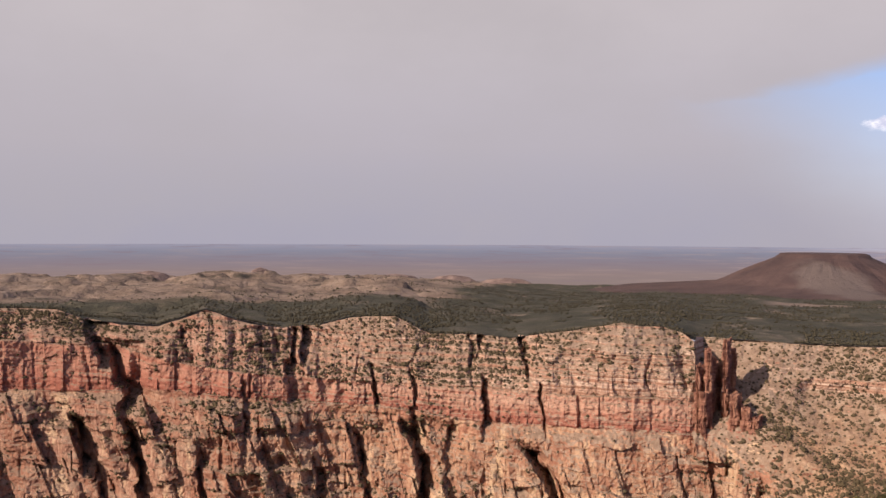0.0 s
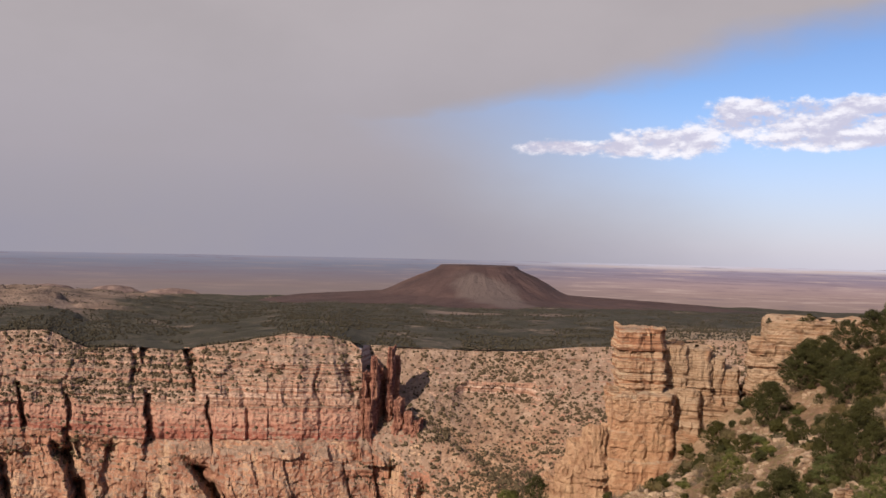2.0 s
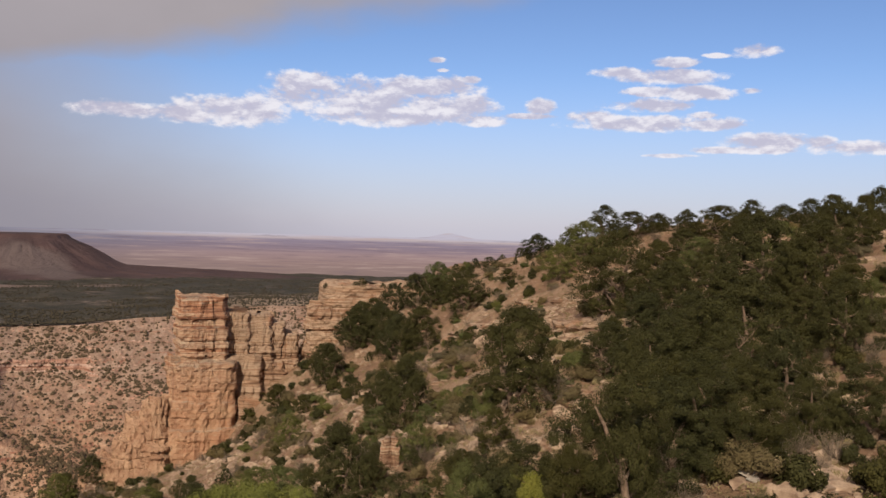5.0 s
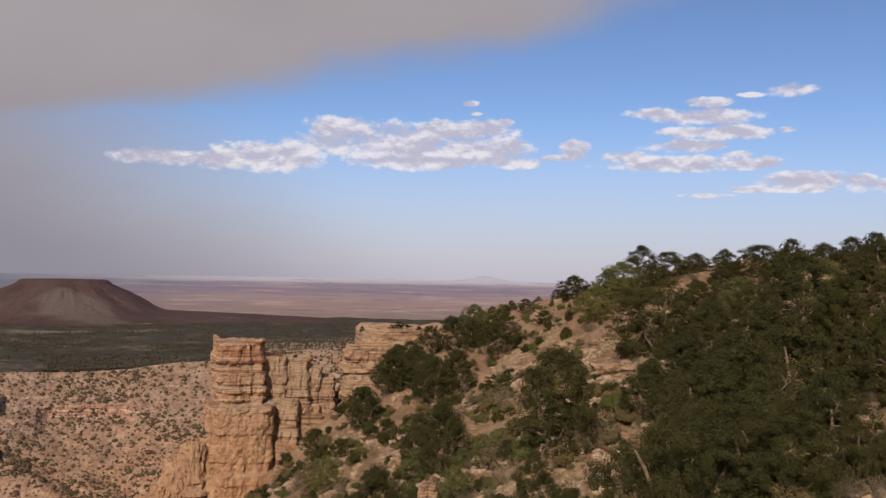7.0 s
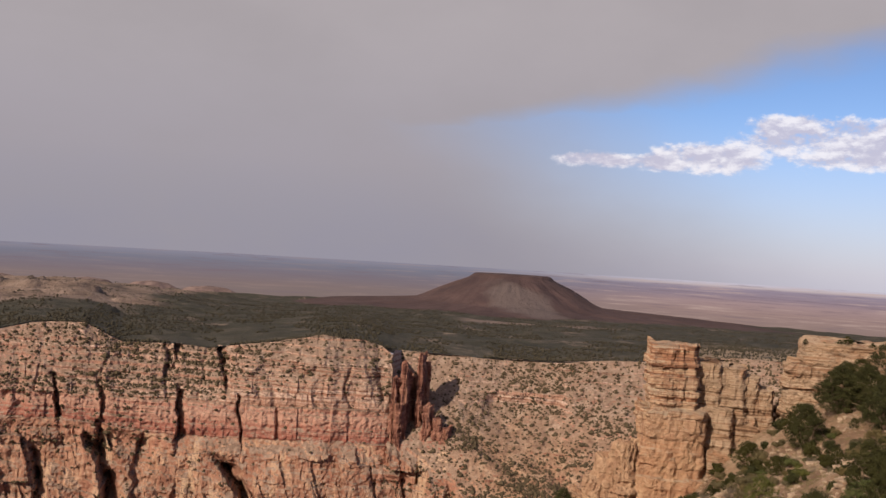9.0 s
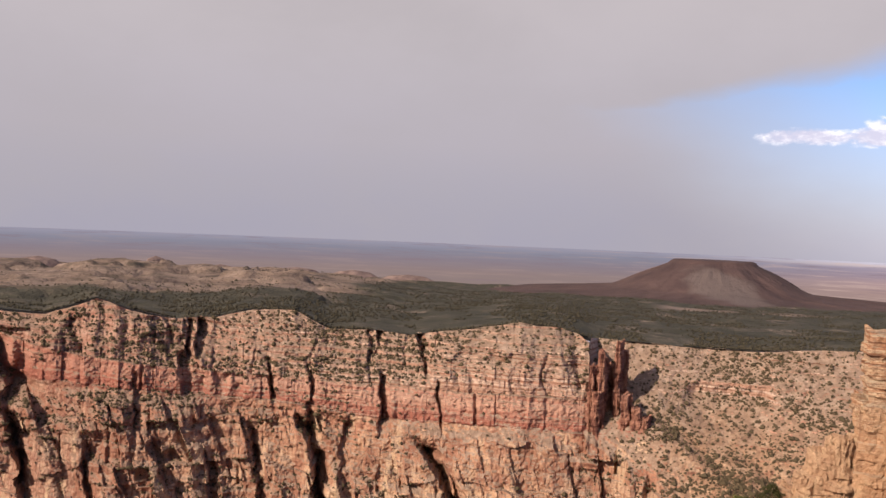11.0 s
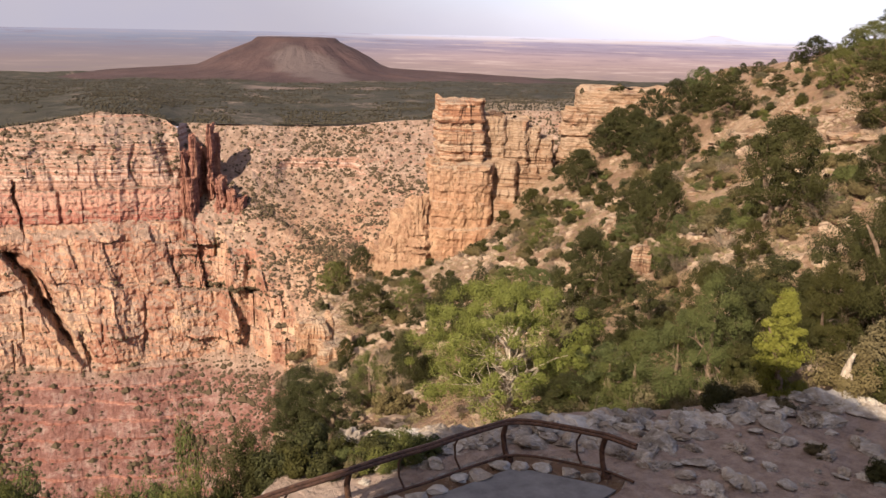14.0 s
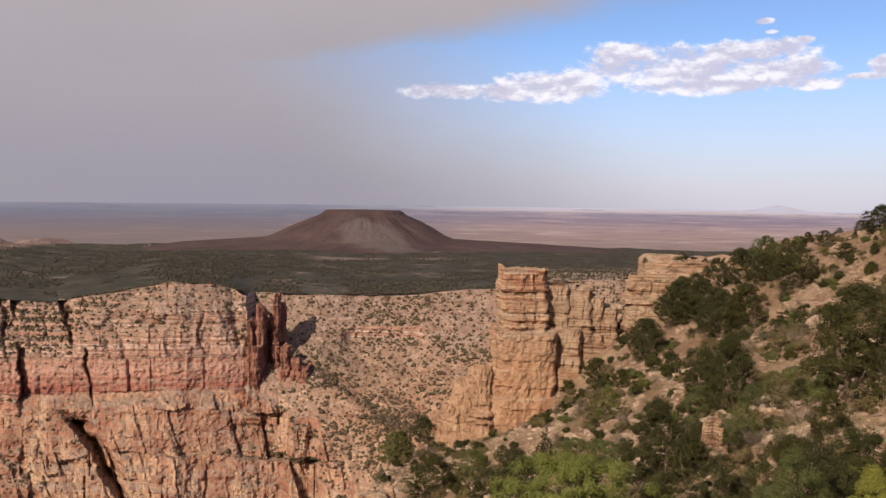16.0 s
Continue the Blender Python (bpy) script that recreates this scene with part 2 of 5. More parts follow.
def buff_colour(k):
    """Cream limestone in thin courses with grey and rust partings."""
    band = k.noise(k.scaled(k.pos, (0.03, 0.03, 0.9)), 1.0, 5.0, 0.72)
    rock = k.ramp(band, [(0.39, (0.16, 0.10, 0.065)), (0.44, (0.40, 0.27, 0.175)), (0.48, (0.56, 0.45, 0.33)), (0.51, (0.30, 0.21, 0.14)), (0.55, (0.60, 0.50, 0.38)), (0.61, (0.38, 0.25, 0.165))])
    stain = k.noise(k.pos, 0.25, 5.0, 0.65)
    rock = k.mix(k.math("MULTIPLY", k.smooth(stain, 0.52, 0.66), 0.55), rock, (0.40, 0.22, 0.13))
    grit = k.noise(k.pos, 1.6, 6.0, 0.75)
    rock = k.mix(k.math("MULTIPLY", k.smooth(grit, 0.54, 0.68), 0.5), rock, (0.16, 0.115, 0.08))
    return k.mix(1.0, rock, (0.76, 0.67, 0.62), "MULTIPLY")


def slope_colour(k):
    big = k.noise(k.pos, 0.09, 5.0, 0.6)
    soil = k.ramp(big, [(0.3, (0.15, 0.089, 0.056)), (0.5, (0.26, 0.157, 0.097)), (0.7, (0.37, 0.255, 0.168))])
    grit = k.noise(k.pos, 1.6, 7.0, 0.75)
    soil = k.mix(k.math("MULTIPLY", k.smooth(grit, 0.52, 0.66), 0.75), soil, (0.46, 0.335, 0.235))
    dry = k.noise(k.pos, 0.55, 5.0, 0.7)
    return k.mix(k.math("MULTIPLY", k.smooth(dry, 0.50, 0.68), 0.45), soil, (0.13, 0.105, 0.052))


def limestone_colour(k):
    big = k.noise(k.pos, 0.8, 6.0, 0.7)
    rock = k.ramp(big, [(0.36, (0.13, 0.105, 0.085)), (0.5, (0.33, 0.285, 0.235)), (0.64, (0.58, 0.52, 0.45))])
    lichen = k.noise(k.pos, 4.0, 6.0, 0.7)
    rock = k.mix(k.math("MULTIPLY", k.smooth(lichen, 0.52, 0.66), 0.8), rock, (0.58, 0.53, 0.46))
    return k.mix(k.math("MULTIPLY", k.rnd, 0.35), rock, (0.40, 0.29, 0.20))


def rimrock_colour(k):
    big = k.noise(k.pos, 0.9, 8.0, 0.75)
    nz = k.add("ShaderNodeSeparateXYZ", k.geo.outputs["Normal"]).outputs[2]
    soil = k.ramp(k.noise(k.pos, 2.5, 6.0, 0.7), [(0.35, (0.25, 0.175, 0.135)), (0.65, (0.41, 0.305, 0.24))])
    rock = k.ramp(k.noise(k.pos, 3.0, 7.0, 0.75), [(0.36, (0.15, 0.125, 0.105)), (0.5, (0.35, 0.305, 0.255)), (0.64, (0.56, 0.51, 0.44))])
    return k.mix(k.math("MAXIMUM", k.smooth(k.math("ADD", nz, k.math("MULTIPLY", k.math("SUBTRACT", big, 0.5), -0.5)), 0.90, 0.76), k.smooth(big, 0.60, 0.66)), soil, rock)


def plateau_colour(k):
    """Sage and juniper cover that thins to bare tan ground in patches and toward the west; one pale wash below the mesa."""
    big = k.noise(k.pos, 0.0022, 5.0, 0.6)
    wood = k.ramp(k.noise(k.pos, 0.02, 6.0, 0.7), [(0.34, (0.032, 0.030, 0.022)), (0.55, (0.054, 0.048, 0.036)), (0.72, (0.110, 0.088, 0.068))])
    glade = k.smooth(k.noise(k.scaled(k.pos, (0.008, 0.0035, 0.0)), 1.0, 5.0, 0.7), 0.56, 0.68)
    speck = k.noise(k.pos, 0.05, 4.0, 0.8)
    wood = k.mix(k.math("MULTIPLY", glade, k.smooth(speck, 0.42, 0.56)), wood, (0.21, 0.155, 0.125))
    bare = k.ramp(k.noise(k.scaled(k.pos, (0.006, 0.010, 0.03)), 1.0, 6.0, 0.75), [(0.36, (0.055, 0.044, 0.036)), (0.47, (0.15, 0.105, 0.085)), (0.64, (0.235, 0.17, 0.14))])
    bare = k.mix(k.math("MULTIPLY", k.smooth(speck, 0.55, 0.66), 0.6), bare, (0.06, 0.05, 0.036))
    sep = k.add("ShaderNodeSeparateXYZ", k.pos)
    west = k.smooth(k.math("SUBTRACT", k.math("MULTIPLY", sep.outputs[1], 0.10), sep.outputs[0]), 0.0, 420.0)
    deep = k.smooth(sep.outputs[1], 1500.0, 2100.0)
    open_land = k.math("MULTIPLY", west, deep)
    ground = k.mix(k.smooth(k.math("ADD", open_land, k.math("MULTIPLY", k.math("SUBTRACT", big, 0.5), 1.0)), 0.22, 0.55), wood, bare)
    span = k.add("ShaderNodeVectorMath", k.scaled(k.pos, (1.0, 1.0, 0.0)), operation="LENGTH").outputs["Value"]
    bearing = k.math("MULTIPLY", k.math("ARCTAN2", sep.outputs[0], sep.outputs[1]), 57.3)
    wander = k.math("ADD", span, k.math("MULTIPLY", k.math("SUBTRACT", k.noise(k.pos, 0.004, 4.0, 0.6), 0.5), 420.0))
    strip = k.math("MULTIPLY", k.smooth(k.math("ABSOLUTE", k.math("SUBTRACT", wander, WASH_D)), 120.0, 50.0), k.math("MULTIPLY", k.smooth(bearing, 18.6, 20.0), k.smooth(bearing, 30.0, 27.0)))
    shelf = k.math("MULTIPLY", k.smooth(bearing, 30.0, 35.0), k.smooth(span, 2100.0, 1250.0))
    ground = k.mix(k.math("MULTIPLY", shelf, k.smooth(speck, 0.60, 0.48)), ground, (0.26, 0.19, 0.135))
    return k.mix(k.math("MULTIPLY", strip, 0.8), ground, (0.20, 0.145, 0.125))


def mesa_colour(k):
    base = k.ramp(k.noise(k.pos, 0.008, 5.0, 0.65), [(0.35, (0.052, 0.033, 0.034)), (0.6, (0.080, 0.050, 0.048)), (0.8, (0.108, 0.068, 0.064))])
    dx = k.add("ShaderNodeVectorMath", k.pos, (-1381.0, -3368.0, 172.0), operation="ADD").outputs[0]
    far = k.add("ShaderNodeVectorMath", k.scaled(dx, (0.0078, 0.002, 0.0125)), operation="LENGTH").outputs["Value"]
    far = k.math("ADD", far, k.math("MULTIPLY", k.math("SUBTRACT", k.noise(k.pos, 0.012, 4.0), 0.5), 0.9))
    return k.mix(k.smooth(far, 1.1, 0.7), base, (0.108, 0.081, 0.077))


def leaf_colour(dark, light):
    def build(k):
        tone = k.noise(k.pos, 1.1, 3.0, 0.6)
        isl = k.geo.outputs["Random Per Island"]
        c = k.mix(k.math("MULTIPLY_ADD", isl, 0.5, k.math("MULTIPLY", tone, 0.5)), dark, light)
        return k.mix(k.math("MULTIPLY", k.rnd, 0.7), c, tuple(0.5 * (a + b) * s for a, b, s in zip(dark, light, (1.5, 1.28, 0.8))))
    return build


def grain(a, b, scale=3.0):
    return lambda k: k.ramp(k.noise(k.pos, scale, 6.0, 0.7), [(0.35, a), (0.65, b)])


CANYON = material("canyon_rock", canyon_colour, 0.95, bump=(0.30, 2.6, 0.9))
BEDDED = material("bedded_sandstone", bedded_colour, 0.92, bump=(1.5, 0.8, 1.0))
BUFF = material("cream_limestone", buff_colour, 0.92, bump=(1.8, 0.6, 1.0))
TALUS_ROCK = material("crumbling_sandstone", grain((0.34, 0.19, 0.115), (0.52, 0.34, 0.215), 0.35), 0.95, bump=(1.2, 1.2, 1.0))
SLOPE = material("gravelly_soil", slope_colour, 0.95, bump=(1.6, 0.6, 1.0))
LIMESTONE = material("weathered_limestone", limestone_colour, 0.92, bump=(5.0, 0.12, 0.9))
CRAG = material("red_crag", lambda k: k.mix(k.smooth(k.noise(k.scaled(k.pos, (0.03, 0.03, 0.3)), 1.0, 5.0, 0.7), 0.46, 0.62), k.ramp(k.noise(k.scaled(k.pos, (0.16, 0.16, 0.03)), 1.0, 6.0, 0.7), [(0.36, (0.12, 0.05, 0.04)), (0.5, (0.22, 0.095, 0.068)), (0.66, (0.36, 0.19, 0.13))]), (0.33, 0.165, 0.115)), 0.95, bump=(0.35, 2.2, 0.9))
STONE = material("loose_stone", grain((0.19, 0.125, 0.085), (0.42, 0.31, 0.215), 1.4), 0.95)
STRAW = material("dry_grass", leaf_colour((0.11, 0.09, 0.045), (0.24, 0.20, 0.11)), 0.9)
RIMROCK = material("rim_limestone", rimrock_colour, 0.93, bump=(7.0, 0.14, 1.0))
PLATEAU = material("sage_plateau", plateau_colour, 0.95, bump=(0.02, 22.0, 0.8))
MESA = material("dark_mesa_slopes", mesa_colour, 0.95, bump=(0.03, 14.0, 0.7))
SCRUB = material("far_scrub", leaf_colour((0.036, 0.029, 0.022), (0.078, 0.062, 0.045)), 0.9)
WOODS = material("far_woods", leaf_colour((0.028, 0.025, 0.020), (0.050, 0.044, 0.034)), 0.9)
LEAF = material("juniper_leaf", leaf_colour((0.014, 0.015, 0.006), (0.054, 0.054, 0.017)), 0.75)
LEAF_BRIGHT = material("fresh_juniper_leaf", leaf_colour((0.075, 0.088, 0.018), (0.158, 0.165, 0.042)), 0.7)
LEAF_OLIVE = material("olive_juniper_leaf", leaf_colour((0.038, 0.046, 0.016), (0.100, 0.108, 0.036)), 0.75)
LEAF_GREY = material("sagebrush_leaf", leaf_colour((0.058, 0.050, 0.027), (0.13, 0.108, 0.064)), 0.85)
TWIG = material("grey_brown_twigs", grain((0.10, 0.075, 0.05), (0.22, 0.17, 0.125), 5.0), 0.9)
BARK = material("shaggy_bark", grain((0.11, 0.07, 0.045), (0.24, 0.17, 0.12), 6.0), 0.9, bump=(14.0, 0.03, 0.8))
DEADWOOD = material("bleached_wood", grain((0.26, 0.20, 0.15), (0.47, 0.39, 0.30), 8.0), 0.85)
STEEL = material("rusted_pipe", grain((0.055, 0.032, 0.024), (0.16, 0.085, 0.055), 9.0), 0.5, 0.4)
ASPHALT = material("worn_asphalt", grain((0.14, 0.13, 0.125), (0.22, 0.205, 0.195), 2.0), 0.9, bump=(40.0, 0.01, 0.5))
MASONRY = material("tower_masonry", grain((0.28, 0.21, 0.15), (0.42, 0.33, 0.25), 1.2), 0.92)


# ---------------------------------------------------------------- shape helpers
def vnoise(x, y, seed=0):
    """Smooth value noise in 0..1 on arrays."""
    x, y = np.broadcast_arrays(np.asarray(x, float), np.asarray(y, float))
    xi, yi = np.floor(x), np.floor(y)
    fx, fy = x - xi, y - yi
    fx, fy = fx * fx * (3 - 2 * fx), fy * fy * (3 - 2 * fy)
    xi, yi = xi.astype(np.int64), yi.astype(np.int64)

    def h(a, b):
        v = (a * 374761393 + b * 668265263 + seed * 974711 + 12345) & 0xFFFFFFFF
        v = ((v ^ (v >> 13)) * 1274126177) & 0xFFFFFFFF
        v = ((v ^ (v >> 15)) * 2246822519) & 0xFFFFFFFF
        return ((v ^ (v >> 16)) & 0xFFFFFF) / float(0xFFFFFF)

    top = h(xi, yi) * (1 - fx) + h(xi + 1, yi) * fx
    low = h(xi, yi + 1) * (1 - fx) + h(xi + 1, yi + 1) * fx
    return top * (1 - fy) + low * fy


def fbm(x, y, seed=0, octaves=5, gain=0.5):
    """Fractal noise about 0, roughly -0.5..0.5."""
    out, amp, total = 0.0, 1.0, 0.0
    for i in range(octaves):
        out = out + amp * (vnoise(x * 2 ** i, y * 2 ** i, seed + i * 17) - 0.5)
        total += amp
        amp *= gain
    return out / total


def ridge(x, y, seed=0, octaves=4):
    out, amp, total = 0.0, 1.0, 0.0
    for i in range(octaves):
        out = out + amp * (1 - np.abs(2 * vnoise(x * 2 ** i, y * 2 ** i, seed + i * 31) - 1))
        total += amp
        amp *= 0.5
    return out / total


def sstep(x, a, b):
    t = np.clip((x - a) / (b - a), 0, 1)
    return t * t * (3 - 2 * t)


def mesh_object(name, verts, faces, mat, parent=None, smooth=False):
    """faces: an int array, one row a face."""
    me = bpy.data.meshes.new(name)
    verts, faces = np.asarray(verts, np.float32), np.asarray(faces, np.int32)
    me.vertices.add(len(verts))
    me.vertices.foreach_set("co", verts.ravel())
    me.loops.add(faces.size)
    me.loops.foreach_set("vertex_index", faces.ravel())
    me.polygons.add(len(faces))
    me.polygons.foreach_set("loop_start", np.arange(0, faces.size, faces.shape[1], dtype=np.int32))
    me.polygons.foreach_set("loop_total", np.full(len(faces), faces.shape[1], np.int32))
    me.polygons.foreach_set("use_smooth", np.full(len(faces), smooth))
    me.materials.append(mat)
    me.update(calc_edges=True)
    me.validate()
    ob = new(name, me)
    if parent:
        ob.parent = parent
    return ob


def grid_faces(rows, cols, wrap=False):
    r, c = np.meshgrid(np.arange(rows - 1), np.arange(cols if wrap else cols - 1), indexing="ij")
    c2 = (c + 1) % cols
    return np.stack([r * cols + c, r * cols + c2, (r + 1) * cols + c2, (r + 1) * cols + c], -1).reshape(-1, 4)


def polar(az, d, zr):
    """World points from bearing in degrees, distance, and height against the viewer's eye."""
    a = np.radians(az)
    return np.stack(np.broadcast_arrays(d * np.sin(a), d * np.cos(a), zr + EYE_Z), -1)


def part(name, bm, mat, parent=None, label=""):
    me = bpy.data.meshes.new(name)
    bm.to_mesh(me)
    bm.free()
    me.materials.append(mat)
    ob = new(name, me)
    if parent:
        ob.parent = parent
    return tagged(ob, label)


def tube(points, radii, sides=7):
    """Vertices and quads of a bent, tapered tube."""
    pts = [Vector(p) for p in points]
    verts, rows = [], len(pts)
    for i, p in enumerate(pts):
        d = (pts[min(i + 1, rows - 1)] - pts[max(i - 1, 0)]).normalized()
        u = d.cross(Vector((0.31, 0.95, 0.12))).normalized()
        v = d.cross(u)
        for j in range(sides):
            a = 2 * math.pi * j / sides
            verts.append(p + (u * math.cos(a) + v * math.sin(a)) * radii[i])
    return np.array([tuple(v) for v in verts]), grid_faces(rows, sides, True)


def joined(pieces):
    vs, fs, base = [], [], 0
    for v, f in pieces:
        vs.append(v)
        fs.append(f + base)
        base += len(v)
    return np.concatenate(vs), np.concatenate(fs)


ICO = bmesh.new()
bmesh.ops.create_icosphere(ICO, subdivisions=1, radius=1.0)
ICO_V = np.array([tuple(v.co) for v in ICO.verts])
ICO_F = np.array([[v.index for v in f.verts] for f in ICO.faces])
ICO.free()


OCT_V = np.array([(1, 0, 0), (-1, 0, 0), (0, 1, 0), (0, -1, 0), (0, 0, 1), (0, 0, -1)], float)
OCT_F = np.array([(0, 2, 4), (2, 1, 4), (1, 3, 4), (3, 0, 4), (2, 0, 5), (1, 2, 5), (3, 1, 5), (0, 3, 5)])


def clumps(name, centres, sizes, mat, squash=0.75, seed=3, solid=(ICO_V, ICO_F)):
    """Many small uneven bushes in one mesh."""
    rng = np.random.default_rng(seed)
    m = len(centres)
    sv, sf = solid
    v = sv[None] * sizes[:, None, None] * rng.uniform(0.65, 1.25, (m, len(sv), 1))
    v[:, :, 2] *= squash
    v = v + centres[:, None, :]
    f = sf[None] + (np.arange(m) * len(sv))[:, None, None]
    return mesh_object(name, v.reshape(-1, 3), f.reshape(-1, 3), mat)


# ---------------------------------------------------------------- far canyon wall
# heights below are against the viewer's eye; bearings in degrees
RIM_AZ = [-60, -25.4, -22.5, -20.7, -17, -14.3, -12.4, -9.8, -7.7, -5.7, -2.9, -0.8, 2.3, 4.1, 7.5, 10.9, 13.2, 15.2, 17.8, 20.6, 25.0, 28.4, 31, 36, 44]
RIM_EL = [4.3, 4.39, 4.57, 5.26, 5.59, 4.68, 5.35, 5.89, 5.74, 5.24, 5.24, 6.28, 6.32, 6.51, 6.11, 5.56, 5.7, 6.24, 6.25, 6.35, 6.3, 6.0, 5.8, 5.25, 5.2]
WALL_AZ = [-60, -25.5, -22.8, -17, -13, -6.3, -1.8, 6, 11, 15.0, 15.25, 15.32, 15.5, 44]
WALL_R = [1180, 1130, 1110, 1050, 1008, 1000, 971, 935, 911, 914, 918, 1010, 1010, 1010]
BED_AZ = [-26, -19.5, -16.4, -13.1, -9.8, -6.3, -2.9, 0.6, 4.1, 7.5, 14.3, 17]
BED_TOP = [6.1, 6.83, 7.76, 8.36, 8.77, 9.07, 9.30, 9.53, 9.66, 9.9, 9.95, 10.1]
BED_LOW = [8.9, 9.25, 9.4, 9.85, 10.22, 10.45, 10.75, 11.32, 11.65, 11.7, 11.85, 11.85]


def setback(az):
    return np.interp(az, [14.3, 15.3, 17.4], [50, 24, 14])


def wall_r(az):
    return np.interp(az, WALL_AZ, WALL_R)


def rim_d(az):
    return np.where(az < 14.5, wall_r(az) + setback(az), np.interp(az, [14.5, 15.7, 17.5, 20, 44], [958, 1028, 1015, 1010, 1000]))


def rim_z(az):
    return -rim_d(az) * np.tan(np.radians(np.interp(az, RIM_AZ, RIM_EL)))


# bearing at the top, half width, depth, top, foot, bearing shift on the way down
WEST_CLEFTS = [(-20.6, 0.75, 40, -92, -150, 1), (-18.7, 0.95, 44, -118, -196, 0.6), (-18.6, 0.62, 40, -196, -330, 1.6), (-21.6, 0.5, 30, -200, -262, 1),
    (-20, 0.4, 26, -250, -330, 0.3), (-9.15, 0.34, 24, -104, -150, 0.2), (-8.35, 0.42, 30, -100, -146, 0.2), (-9.4, 0.7, 24, -140, -185, 0.8),
    (-15.4, 0.3, 12, -108, -132, 0.1), (-12.2, 0.3, 14, -150, -220, 0.5), (-10.4, 0.7, 26, -222, -310, 1.6), (-14.6, 0.5, 24, -215, -310, 0.9),
    (-7.6, 0.4, 18, -232, -300, 0.6)]
MIDDLE_CLEFTS = [(-4.15, 0.24, 22, -140, -188, 0.1), (-1.7, 0.22, 20, -144, -205, 0.1), (-1.75, 0.75, 60, -192, -306, 1.75), (-5, 0.5, 34, -208, -296, 0.9),
    (1.55, 0.24, 18, -108, -146, 0.5), (2.2, 0.26, 20, -106, -140, 0.1), (2.75, 0.34, 36, -148, -205, -0.15), (1, 0.35, 14, -195, -250, -0.7),
    (0.4, 0.4, 16, -235, -306, 0.9), (2.6, 0.25, 12, -235, -300, 0.8)]
EAST_CLEFTS = [(4.35, 0.36, 34, -98, -130, 0.9), (5.2, 0.3, 30, -118, -150, 0.2), (6, 0.16, 14, -150, -205, 0.5), (4.9, 0.55, 54, -206, -312, 4.5), (13.2, 0.25, 10, -255, -306, -0.6),
    (16.1, 0.24, 20, -222, -262, 0.4), (17.3, 0.2, 16, -235, -300, 0.3), (18.6, 0.2, 14, -240, -290, 0.2)]
GULLIES = WEST_CLEFTS + MIDDLE_CLEFTS + EAST_CLEFTS


def notch(x, y, seed, share=0.16):
    """Narrow open joints: 1 in the crack, 0 away from it."""
    return 1 - sstep(np.abs(2 * vnoise(x, y, seed) - 1), 0.0, share)


def steps(z, bed, share):
    """Height turned into a staircase of cliffs and treads; share: how much of each bed is cliff."""
    ph = z / bed
    lay = np.floor(ph)
    return (lay + np.clip((ph - lay - share) / (1 - share), 0, 1)) * bed


def facets(x, z, w, h, seed):
    """Blocks about w by h metres, each set back and tilted by chance."""
    row = np.floor(z / h + 0.5 * fbm(x * 0.6 / w, x * 0.0, seed, 2))
    u = x / w + 0.5 * row + 0.7 * vnoise(row, row * 0.0, seed + 1)
    col = np.floor(u)
    return vnoise(col, row, seed + 2) - 0.5 + 1.6 * (vnoise(col, row, seed + 3) - 0.5) * (u - col - 0.5)


def bands(az):
    r = wall_r(np.minimum(az, 15.0))
    arc = np.radians(az) * 950
    wob = 2.2 * fbm(arc * 0.03, arc * 0.0, 19, 4)
    return (-r * np.tan(np.radians(np.interp(az, BED_AZ, BED_TOP))) + wob, -r * np.tan(np.radians(np.interp(az, BED_AZ, BED_LOW))) + wob,
            -317.0 + 26 * fbm(arc * 0.009, arc * 0.0, 67, 4))


def wall_beds(az, zr):
    """Which bed a point of the wall belongs to."""
    top, (bt, low, foot) = rim_z(az), bands(az)
    return np.where(zr > bt, 2 + (zr - bt) / np.maximum(top - bt, 5), np.where(zr > low, 1 + (zr - low) / (bt - low), np.where(zr > foot, (zr - foot) / (low - foot), (zr - foot) / 100)))


